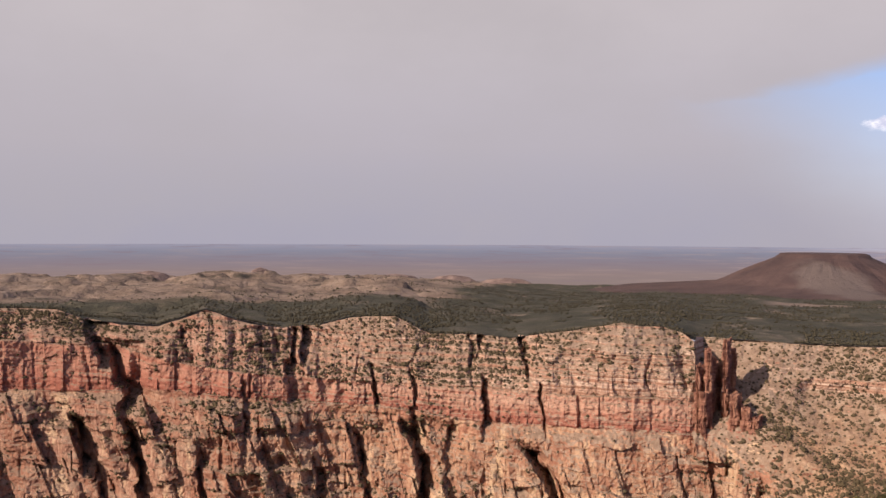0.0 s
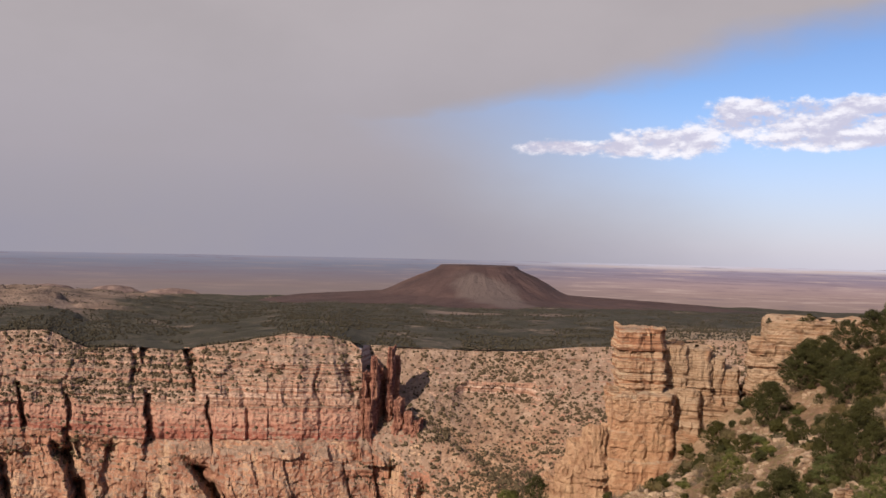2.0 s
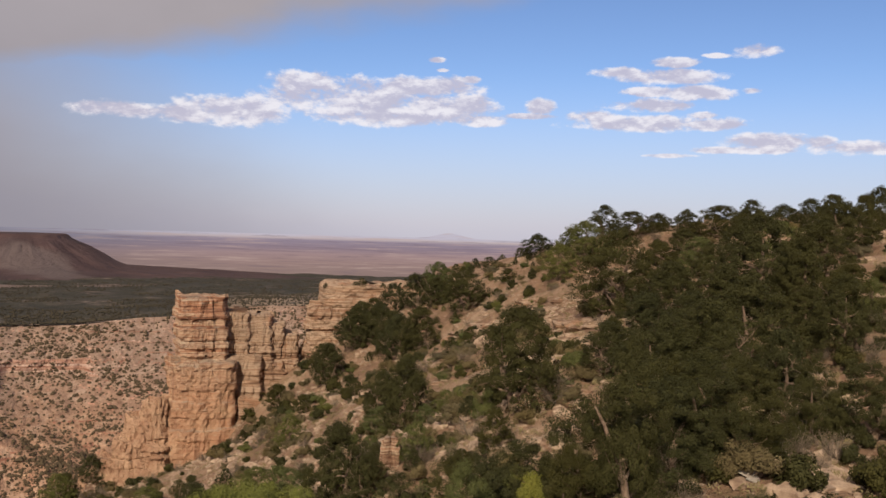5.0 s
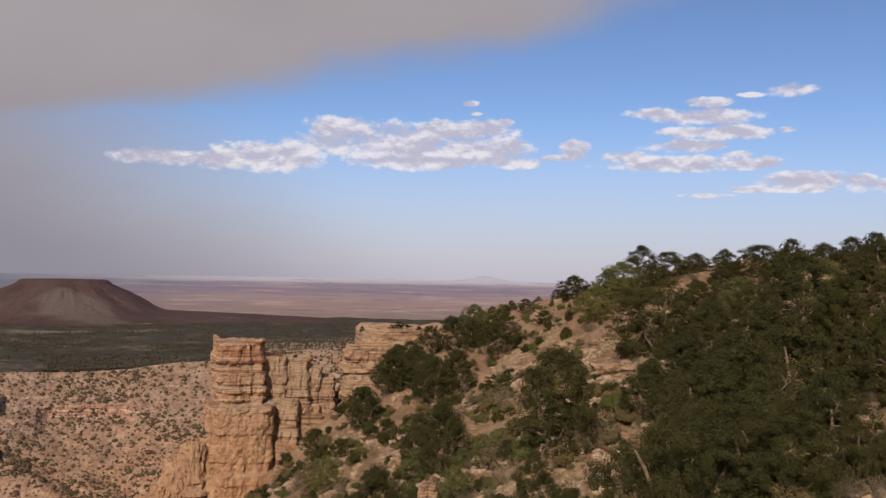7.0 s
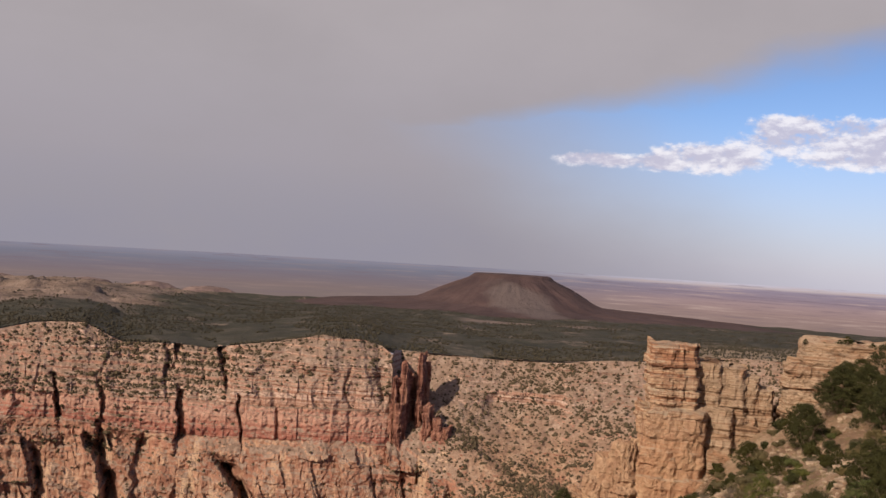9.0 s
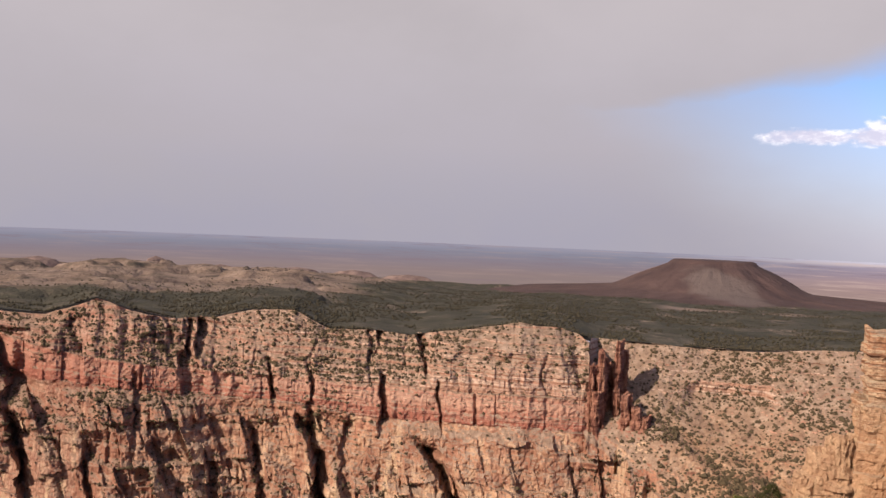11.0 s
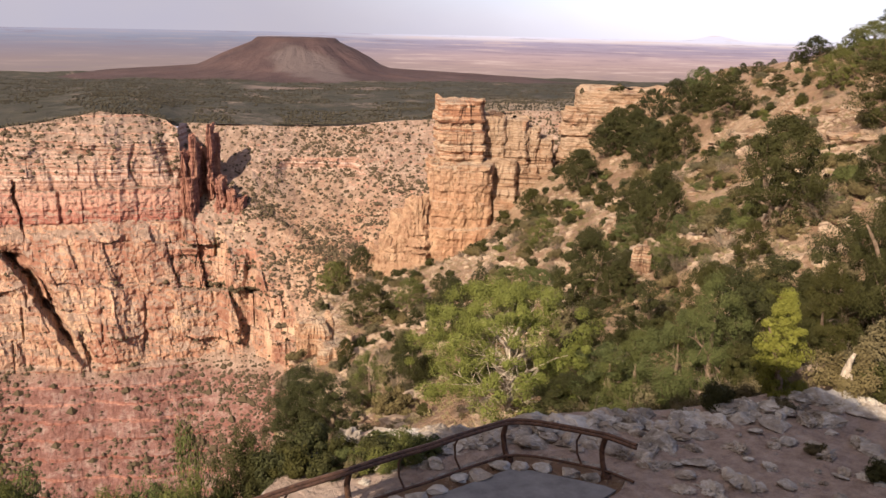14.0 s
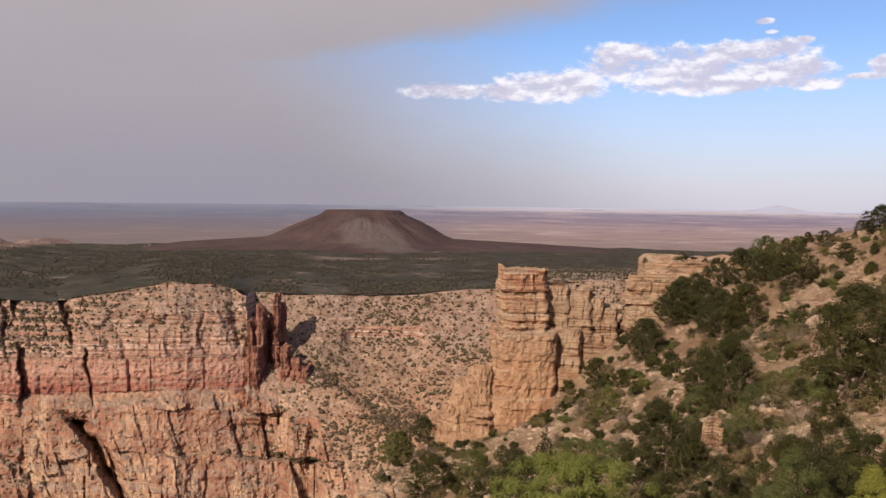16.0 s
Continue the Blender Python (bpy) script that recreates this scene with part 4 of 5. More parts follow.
BRINK_AZ = [0, 10, 18, 21, 25, 34, 37.6, 43, 48, 51.5, 55, 58, 70]
BRINK_D = [15.2, 15.9, 17.3, 19.6, 21.2, 21.4, 22.4, 23.4, 24.3, 25.5, 26.6, 28.0, 30]


def near_z(az, d):
    az, d = np.broadcast_arrays(np.asarray(az, float), np.asarray(d, float))
    p = np.stack([d * np.sin(np.radians(az)), d * np.cos(np.radians(az))], -1).reshape(-1, 2)
    z = (kernel(p, cp) @ coef[:-1] + coef[-1]).reshape(d.shape)
    brink = np.interp(az, BRINK_AZ, BRINK_D)
    flat = 1 - sstep(d, brink - 0.8, brink + 1.2)
    inner = sstep(az, 5, 12)
    z = z - np.interp(az, [18, 30, 40, 47, 52, 58], [4.5, 6.5, 5.6, 3.8, 1.0, 0.0]) * sstep(d, brink, brink + 3.0) * (1 - sstep(d, brink + 4, brink + 17))
    z = z * (1 - flat * inner) + -10.02 * flat * inner
    x, y = p[:, 0].reshape(d.shape), p[:, 1].reshape(d.shape)
    rough = sstep(d, 20, 30)
    z = z + rough * (1.8 * fbm(x * 0.07, y * 0.07, 501, 4) + 1.5 * fbm(x * 0.3, y * 0.3, 503, 5))
    over = d - np.interp((az + 180) % 360 - 180, EDGE_AZ, EDGE_D) * (1 + 0.06 * fbm(az * 0.4, az * 0.0, 511, 3))
    fall = np.clip(over, 0, None)
    z = z - np.minimum(fall * 0.7, 5) - np.clip(fall - 4, 0, None) * (2.2 + 1.0 * fbm(az * 0.8, d * 0.02, 513, 3))
    return np.maximum(z, -475)


n_az = np.concatenate([np.arange(-60, -5, 3), np.arange(-5, 82, 0.25), np.arange(82, 300, 6)])
n_d = np.concatenate([[0.01, 5, 10, 15], 18 * (480 / 18) ** np.linspace(0, 1, 250)])
AZ, D = np.meshgrid(n_az, n_d)
NZ = near_z(AZ, D)
near = mesh_object("rim_slope", polar(AZ, D, NZ).reshape(-1, 3), grid_faces(len(n_d), len(n_az), True)[:, ::-1], SLOPE)
tagged(near, "stony orange-tan canyon rim slope with dry grass", "slope", kind="structure")

# ---------------------------------------------------------------- bedded rock towers on the rim
def bedded_rock(name, az, d, across, deep, z_low, z_top, label, category="rock", seed=0, turn=0.0, bed=2.2, taper=0.12, rough=1.0, lean=0.0, square=7.0, mat=None, step=0.33, crown=3.0, cracks=1.0):
    """A free-standing mass of level beds; across and deep are its half sizes, heights against the eye."""
    rg = np.random.default_rng(seed)
    rows, cols = int((z_top - z_low) / step) + 2, 150
    z = np.linspace(z_low, z_top, rows)
    th = np.linspace(0, 2 * np.pi, cols + 1)[:-1]
    TH, Z = np.meshgrid(th, z)
    edges = [z_low]
    while edges[-1] < z_top:
        edges.append(edges[-1] + bed * rg.uniform(0.35, 1.5))
    idx = np.searchsorted(edges, Z + 0.5 * fbm(TH * 1.5, Z * 0.0, seed + 3, 3), "right")
    inset = rg.uniform(-1.0, 1.0, len(edges) + 3)[idx]
    frac = (Z - z_low) / (z_top - z_low)
    inset = inset * np.where(frac > 0.8, 0.35, 1.0)
    c, s = np.cos(TH), np.sin(TH)
    base = (np.abs(c) ** square + np.abs(s) ** square) ** (-1 / square)
    joint = 0.5 * np.floor(vnoise(TH * 7.0 + idx * 13.7, idx * 7.7, seed + 9) * 4) / 4 + 0.5 * np.floor(vnoise(TH * 4.0 + 0.3 * fbm(Z * 0.3, Z * 0.0, seed + 8, 2), Z * 0.09, seed + 10) * 4) / 4 - 0.4
    macro = fbm(TH * 1.3, Z * 0.07, seed + 19, 3)
    off = rough * (0.5 * inset + 1.25 * cracks * joint + 2.6 * macro + 1.1 * fbm(TH * 7, Z * 0.6, seed + 31, 5))
    wide = 1 + taper * (1 - frac) ** 1.3
    px, py = c * (base * across * wide + off), s * (base * deep * wide + off)
    px = px + lean * (1 - frac)
    a = radians(turn)
    cx, cy = d * math.sin(radians(az)), d * math.cos(radians(az))
    f = radians(-az) + a
    X = cx + px * math.cos(f) - py * math.sin(f)
    Y = cy + px * math.sin(f) + py * math.cos(f)
    Zw = Z + EYE_Z + 0.25 * rough * fbm(TH * 6, Z * 0.5, seed + 37, 3) + crown * rough * frac ** 10 * (np.floor(vnoise(TH * 1.4, TH * 0.0, seed + 43) * 4) / 4 - 0.5)
    rings = np.stack([X, Y, Zw], -1)
    tops = [rings]
    mid = rings[-1].mean(0)
    for q in (0.7, 0.4, 0.15):
        ring = mid + (rings[-1] - mid) * q
        ring[:, 2] = rings[-1][:, 2].mean() + 1.6 * rough * fbm(ring[:, 0] * 0.5, ring[:, 1] * 0.5, seed + 41, 4) + 0.25
        tops.append(ring[None])
    allp = np.concatenate(tops)
    ob = mesh_object(name, allp.reshape(-1, 3), grid_faces(allp.shape[0], cols, True), mat or BEDDED)
    return tagged(ob, label, category, kind="structure")


bedded_rock("rock_pinnacle", 32.0, 193, 4.4, 4.6, -33, -15.2, "tall orange and buff layered sandstone pinnacle on the rim", "pinnacle", 5, turn=10, taper=0.06, rough=0.8, bed=1.35, crown=2.6, square=8.0)
bedded_rock("rock_plinth", 32.15, 192.5, 6.6, 6.0, -58, -27.5, "smooth orange sandstone plinth carrying the pinnacle", "rock", 8, taper=0.16, rough=1.0, bed=2.6, square=5.0)
for i, (a, w, lo, hi) in enumerate(((29.7, 2.2, -60, -35.5), (29.0, 2.5, -60, -39.5), (28.2, 2.6, -61, -43.0), (27.3, 2.6, -63, -46.5), (26.4, 2.4, -66, -50.5))):
    bedded_rock("rock_shoulder", a, 190.5 - i * 0.5, w, 3.6, lo, hi, "pale orange sandstone shoulder below the pinnacle", "rock", 12 + i, turn=i * 31 % 50, taper=1.7, rough=1.1, bed=1.3, square=2.3, mat=TALUS_ROCK, cracks=0.25)
for i, (a, d, w, dp, lo, hi, tp) in enumerate(((34.0, 197.0, 2.9, 4.6, -48, -18.8, 0.14), (35.4, 198.5, 2.8, 4.6, -46, -19.4, 0.15), (37.1, 201, 2.5, 4.6, -42, -23.8, 0.2), (34.6, 194.5, 3.2, 3.6, -52, -27.6, 0.4),
                                             (36.3, 199.5, 2.2, 4.4, -46, -21.6, 0.2), (36.4, 196.5, 2.6, 3.2, -50, -31.0, 0.5), (35.2, 192.5, 2.6, 3.0, -54, -36.5, 0.6))):
    bedded_rock("rock_wall", a, d, w, dp, lo, hi, "ledgy cream limestone wall beside the pinnacle", "rock", 17 + 3 * i, taper=tp, rough=0.75, bed=1.0, mat=BUFF, crown=1.6, cracks=0.35)
bedded_rock("rock_ledge", 42.1, 206, 10.2, 7.0, -30, -13.6, "cream limestone ledge with a flat bushy top", "rock", 31, taper=0.12, rough=1.3, bed=1.5, mat=BUFF, cracks=0.4, crown=1.2)
bedded_rock("rock_ledge", 39.7, 201.5, 4.9, 5.0, -36, -18.4, "stepped cream limestone foot of the ledge", "rock", 33, taper=0.25, rough=1.3, bed=1.3, mat=BUFF, cracks=0.4)
bedded_rock("rock_ledge", 45.2, 206, 4.5, 6.0, -30, -14.4, "cream limestone ledge with a flat bushy top", "rock", 37, taper=0.1, rough=0.8, bed=0.9, mat=BUFF, cracks=0.4, crown=1.2)


# ragged red crags at the corner of the far wall: bearing, distance, half width, half depth, foot, top
for i, (a, d, w, dp, lo, hi) in enumerate(((15.55, 920, 2.2, 8, -224, -126), (16.0, 922, 2.4, 8, -224, -113), (16.25, 936, 2.6, 8, -222, -122), (16.55, 946, 2.4, 8, -220, -128), (17.0, 936, 2.8, 10, -218, -103), (17.3, 946, 3.0, 9, -216, -114),
                                           (15.75, 914, 3.4, 7, -224, -150), (17.55, 918, 4.2, 9, -216, -152), (18.1, 912, 4.4, 8, -216, -163), (18.75, 908, 3.8, 8, -216, -171))):
    bedded_rock("rock_crag", a, d, w, dp, lo, hi, "ragged dark red sandstone crag on the canyon wall", "crag", 160 + i, turn=i * 23 % 40 - 20, bed=5.0, taper=0.35, rough=2.1, square=3.0, mat=CRAG, step=0.9)


def chunk(seed, flat=0.6, sub=3, cuts=9):
    """A broken block of stone about 1 m across."""
    rg = np.random.default_rng(seed)
    bm = bmesh.new()
    bmesh.ops.create_icosphere(bm, subdivisions=sub, radius=0.5)
    planes = [(Vector(rg.normal(size=3)).normalized(), rg.uniform(0.22, 0.40)) for _ in range(cuts)]
    for v in bm.verts:
        for nv, q in planes:
            over = v.co.dot(nv) - q
            if over > 0:
                v.co -= nv * over
        v.co += v.co.normalized() * 0.10 * noise.fractal(v.co * 5 + Vector((seed, 0, 0)), 0.7, 2.0, 5)
        v.co.z *= flat
    return bm


def chunk_arrays(seed, flat, sub=3):
    bm = chunk(seed, flat, sub)
    v = np.array([tuple(q.co) for q in bm.verts])
    f = np.array([[q.index for q in p.verts] for p in bm.faces])
    bm.free()
    return v, f


SLABS = [chunk_arrays(400 + i, 0.45) for i in range(6)]


def outcrop(az, d, across, deep, high, seed, label="broken tan limestone outcrop on the rim slope", count=9):
    """Stacked, tilted slabs of one ledge."""
    rg = np.random.default_rng(seed)
    cx, cy = d * math.sin(radians(az)), d * math.cos(radians(az))
    pieces = []
    for i in range(count):
        v, f = SLABS[int(rg.integers(0, 6))]
        u, w = rg.uniform(-1, 1), rg.uniform(-0.7, 0.7)
        f_az = radians(az)
        x = cx + u * across * math.cos(f_az) + w * deep * math.sin(f_az)
        y = cy - u * across * math.sin(f_az) + w * deep * math.cos(f_az)
        sc = high * rg.uniform(0.8, 1.7)
        tilt = Euler((rg.normal(0, 0.12), rg.normal(0, 0.12), rg.uniform(0, 6.3))).to_matrix()
        p = (v * np.array([sc * rg.uniform(1.2, 2.2), sc, sc * rg.uniform(0.7, 1.2)])) @ np.array(tilt).T
        z = float(near_z(math.degrees(math.atan2(x, y)), math.hypot(x, y))) + EYE_Z
        pieces.append((p + np.array([x, y, z + rg.uniform(-0.1, 0.15) * sc]), f))
    v, f = joined(pieces)
    return tagged(mesh_object("rock_outcrop", v, f, BUFF), label, "rock", kind="structure")


for i, (a, d, w, dp, h) in enumerate(((54.6, 101, 6.5, 3.0, 1.6), (57.0, 96, 5.0, 3.0, 1.5), (48.8, 134, 6.0, 4.0, 1.9), (50.6, 132, 5.5, 3.0, 1.4), (65.8, 64, 5.0, 2.5, 1.1),
                                      (52.0, 61, 4.0, 2.4, 1.0), (53.6, 57, 3.4, 2.4, 0.9), (46.5, 112, 4.0, 4.0, 1.4), (62.0, 118, 7.0, 3.5, 1.3), (67.5, 57, 3.6, 2.2, 0.7),
                                      (70.0, 52, 3.0, 2.0, 0.6), (51.8, 118, 5.0, 3.0, 1.2), (69.5, 44, 2.4, 1.6, 0.5), (46.5, 90, 3.6, 3.0, 0.9))):
    outcrop(a, d, w, dp, h, 50 + i)
bedded_rock("rock_knob", 43.7, 56.5, 0.45, 0.45, float(near_z(43.7, 56.5)) - 2.5, float(near_z(43.7, 56.5)) + 1.9, "orange sandstone knob among the slope bushes", "rock", 71, taper=0.9, rough=0.28, bed=0.6)
bedded_rock("rock_butte", 23.1, 96, 1.9, 2.2, -48, -31.4, "orange sandstone butte below the rim slope", "rock", 73, taper=0.5, rough=0.6, bed=1.6, square=3.5)
bedded_rock("rock_butte", 24.3, 90, 1.6, 2.0, -48, -32.2, "orange sandstone butte below the rim slope", "rock", 75, taper=0.6, rough=0.6, bed=1.6, square=3.5)


# ---------------------------------------------------------------- trees and shrubs
def leaf_cloud(rg, centres, radii, per, size):
    """Small leaf blades gathered round clump centres."""
    c = np.repeat(centres, per, 0)
    r = np.repeat(radii, per)
    v = rg.normal(size=(len(c), 3))
    v /= np.linalg.norm(v, axis=1)[:, None]
    p = c + v * (r * rg.uniform(0.45, 1.05, len(c)) ** 0.7)[:, None] * np.array([1, 1, 0.85])
    mid = centres.mean(0)
    out = c - mid
    out /= np.linalg.norm(out, axis=1)[:, None] + 1e-9
    face = 0.8 * v + 0.55 * out + 0.5 * rg.normal(size=(len(c), 3))
    face /= np.linalg.norm(face, axis=1)[:, None] + 1e-9
    a = np.cross(face, rg.normal(size=(len(c), 3)))
    a /= np.linalg.norm(a, axis=1)[:, None] + 1e-9
    b = np.cross(face, a)
    s = size * rg.uniform(0.6, 1.4, len(c))[:, None]
    quad = np.stack([p - a * s * 0.9, p + b * s * 0.5, p + a * s * 1.1, p - b * s * 0.5], 1)
    return quad.reshape(-1, 3), np.arange(len(c) * 4).reshape(-1, 4)


def branch(rg, start, way, length, radius, bend=0.35, steps=5):
    pts, d = [Vector(start)], Vector(way).normalized()
    for i in range(steps):
        d = (d + Vector(rg.normal(0, bend, 3)) * 0.5 + Vector((0, 0, 0.06))).normalized()
        pts.append(pts[-1] + d * (length / steps))
    return pts, [radius * (1 - 0.85 * i / steps) for i in range(steps + 1)]


def make_tree(name, label, seed, height, spread, leaf_mat, clump_n=46, per=85, leaf=0.17, lift=0.12, dead=0, wood=None, shape=0.75, stem=0.05, group="junipers on the rim"):
    rg = np.random.default_rng(seed)
    root = tagged(new(name), label, "tree", group)
    wood = wood or BARK
    pieces, tips = [], []
    trunk_pts, trunk_r = branch(rg, (0, 0, -0.4), (rg.normal(0, 0.15), rg.normal(0, 0.15), 1), height * 0.75 + 0.4, stem * height, 0.22, 7)
    pieces.append(tube(trunk_pts, trunk_r, 8))
    for i in range(11):
        k = rg.uniform(0.18, 0.95)
        p = trunk_pts[int(k * 6)]
        a = i * 2.4 + rg.uniform(-0.4, 0.4)
        way = (math.cos(a), math.sin(a), rg.uniform(0.15, 0.8))
        pts, rad = branch(rg, p, way, spread * rg.uniform(0.6, 1.0) * (1.1 - 0.6 * k), 0.018 * height, 0.4)
        pieces.append(tube(pts, rad, 5))
        tips += [pts[-1], pts[-2]]
    cs, rs = [], []
    for t in tips:
        cs.append(tuple(t))
        rs.append(rg.uniform(0.06, 0.12) * height)
    while len(cs) < clump_n:
        a, u = rg.uniform(0, 2 * np.pi), rg.uniform(0, 1)
        prof = math.sin(math.pi * min(1, u * 0.80 + 0.20)) ** shape
        q = spread * prof * rg.uniform(0.35, 1.0)
        cs.append((q * math.cos(a), q * math.sin(a), height * (lift + (0.97 - lift) * u)))
        rs.append(rg.uniform(0.035, 0.09) * height)
    v, f = leaf_cloud(rg, np.array(cs), np.array(rs), per, leaf * height / 5.0)
    mesh_object("crown", v, f, leaf_mat, root)
    for i in range(dead):
        a = rg.uniform(0, 2 * np.pi)
        p = trunk_pts[int(rg.integers(1, 6))]
        pts, rad = branch(rg, p, (math.cos(a), math.sin(a), rg.uniform(-0.1, 0.9)), spread * rg.uniform(0.4, 0.85), 0.008 * height, 0.5, 6)
        pieces.append(tube(pts, rad, 5))
        for j in range(3):
            q, rd = branch(rg, pts[2 + j], rg.normal(0, 1, 3), spread * 0.28, 0.006 * height, 0.6, 4)
            pieces.append(tube(q, rd, 4))
    v, f = joined(pieces)
    mesh_object("trunk", v, f, wood, root, True)
    return root


def make_shrub(name, label, seed, height, spread, leaf_mat, group="shrubs on the slope", per=190, leaf=0.04):
    rg = np.random.default_rng(seed)
    root = tagged(new(name), label, "shrub", group)
    pieces, cs, rs = [], [], []
    for i in range(16):
        a = i * 2.4
        pts, rad = branch(rg, (0, 0, -0.1), (math.cos(a) * 0.9, math.sin(a) * 0.9, rg.uniform(0.5, 1.6)), height * rg.uniform(0.6, 1.0), 0.02 * height, 0.4, 4)
        pts = [Vector((p.x * spread / height, p.y * spread / height, p.z)) for p in pts]
        pieces.append(tube(pts, rad, 4))
        cs += [tuple(pts[-1]), tuple(pts[-2])]
        rs += [height * rg.uniform(0.14, 0.26), height * rg.uniform(0.14, 0.24)]
    v, f = joined(pieces)
    mesh_object("stems", v, f, BARK, root, True)
    v, f = leaf_cloud(rg, np.array(cs), np.array(rs), per, leaf * height)
    mesh_object("foliage", v, f, leaf_mat, root)
    return root


def make_bare_shrub(seed):
    rg = np.random.default_rng(seed)
    root = tagged(new("bare_shrub"), "leafless grey-brown twiggy shrub on the rim slope", "shrub", "bare shrubs")
    pieces = []
    for i in range(60):
        a, up = rg.uniform(0, 6.3), rg.uniform(0.5, 2.2)
        pts, rad = branch(rg, (rg.normal(0, 0.06), rg.normal(0, 0.06), -0.05), (math.cos(a), math.sin(a), up), rg.uniform(0.6, 1.1), 0.014, 0.35, 4)
        pieces.append(tube(pts, rad, 3))
        for j in range(4):
            q, rd = branch(rg, pts[2 + j % 3], Vector((math.cos(a), math.sin(a), up)) + Vector(rg.normal(0, 0.8, 3)), 0.35, 0.007, 0.5, 3)
            pieces.append(tube(q, rd, 3))
    v, f = joined(pieces)
    mesh_object("branchwork", v, f, TWIG, root)
    return root


used = set()


def plant(proto, az, d, scale=1.0, turn=0.0, sink=0.0, wide=1.0):
    z = float(near_z(az, d)) + EYE_Z - sink
    m = pose(d * math.sin(radians(az)), d * math.cos(radians(az)), z, 0, 0, turn)
    if proto.name in used:
        ob = copy_thing(proto, m)
    else:
        ob, _ = proto, used.add(proto.name)
        proto.matrix_basis = m
    ob.scale = (scale * wide, scale * wide, scale)
    return ob


DARK = "dark green juniper with a dense rounded crown on the rim slope"
PINE = "shaggy green pinyon pine with open limbs on the rim slope"
trees = [make_tree("juniper_tree", DARK, 21 + i, 5.0, s, LEAF, 230, 170, 0.042, shape=sh, lift=0.03, dead=2) for i, (s, sh) in enumerate(((2.5, 0.6), (2.2, 0.8), (2.9, 0.6)))]
pines = [make_tree("pinyon_pine", PINE, 41 + i, 5.0, s, LEAF, 150, 170, 0.042, lift=0.16, dead=6) for i, s in enumerate((1.9, 2.4))]
bright = make_tree("juniper_tree", "bright green spreading juniper with many bleached bare branches", 61, 5.0, 3.9, LEAF_BRIGHT, 240, 430, 0.031, 0.10, 28, DEADWOOD, 0.4, stem=0.022)
column = make_tree("juniper_tree", "bright green columnar juniper beside the limestone ledge", 67, 5.0, 1.15, LEAF_BRIGHT, 120, 230, 0.048, 0.02, 0, None, 0.6)
sages = [make_shrub("sagebrush", "grey-green twiggy sagebrush on the stony slope", 81 + i, 1.0, 0.9, LEAF_GREY) for i in range(2)]
bright_small = [make_tree('juniper_tree', 'olive green young juniper rooted below the lookout rail', 71 + i, 5.0, 2.2, LEAF_OLIVE, 110, 420, 0.026, 0.05, 6, shape=0.6) for i in range(2)]
bare = [make_bare_shrub(111 + i) for i in range(2)]
fine = [make_tree("juniper_tree", "dark green juniper rooted on the bank below the lookout", 121 + i, 5.0, 2.1, LEAF, 130, 420, 0.030, 0.05, 3, shape=0.65) for i in range(2)]
olives = [make_tree("juniper_tree", "yellow-olive juniper with a rounded crown on the rim slope", 131, 5.0, 2.6, LEAF_OLIVE, 230, 165, 0.040, 0.04, 3, shape=0.6)]
brush = make_shrub("brush_shrub", "dense grey-brown twiggy shrub on the rim slope", 97, 1.0, 0.95, LEAF_GREY, per=300, leaf=0.026)
olive_shrub = make_shrub("olive_shrub", "yellow-olive leafy shrub on the rim slope", 151, 1.0, 0.9, LEAF_OLIVE, per=260, leaf=0.032)
greens = [make_shrub("rim_shrub", "dark green low shrub on the stony slope", 91 + i, 1.0, 0.8, LEAF) for i in range(2)]

plant(bright, 35.4, 37, 1.12, 20)
plant(column, 52.4, 26.3, 0.62, 0, 0.0, 0.95)

# bearing, distance, height, crown radius, which tree
SKYLINE_TREES = [(56.3, 200, 6.6, 3.3, 3), (55.2, 144, 6, 3.7, 5), (52.3, 179, 4.6, 3, 1), (53.6, 140, 5.4, 2.5, 5), (57.9, 149, 3.9, 3.2, 0), (59.5, 152, 3.1, 2.3, 1),
    (61.1, 145, 4.2, 2, 1), (63.1, 142, 4.7, 3.9, 0), (64.8, 146, 4.2, 2, 0), (66.5, 140, 4, 2.6, 1), (68, 137, 4.6, 2.1, 0), (48.1, 157, 6.7, 3.8, 2),
    (69.2, 140, 4.6, 2.4, 0), (56.9, 140, 3.2, 2, 5), (50.6, 160, 2.2, 1.6, 0), (49.4, 196, 3, 2, 2), (54.4, 170, 3.6, 1.8, 0)]
LEDGE_TREES = [(46.3, 183, 5.5, 3.3, 5), (41.4, 175, 6.9, 3.2, 1), (39.5, 172, 4.6, 3.2, 0), (24.3, 153, 4.7, 2.4, 5), (26.1, 187, 4.2, 2.3, 0), (39.7, 162, 5.9, 2.7, 0),
    (36.7, 177, 3.8, 2.7, 0), (24.7, 158, 4.3, 2, 0), (44, 150, 6.5, 3.4, 2), (45.3, 142, 6.2, 3.2, 0), (42.7, 170, 6, 3.2, 1), (43.5, 158, 6, 3, 0),
    (41.6, 184, 5.5, 3, 2), (42.4, 190, 5, 2.8, 0), (43.6, 186, 5.6, 3, 2), (44.9, 180, 5.4, 2.8, 0), (40.7, 186, 3.6, 2.2, 1), (46.2, 172, 4.6, 2.6, 1),
    (47.4, 168, 4, 2.4, 2)]
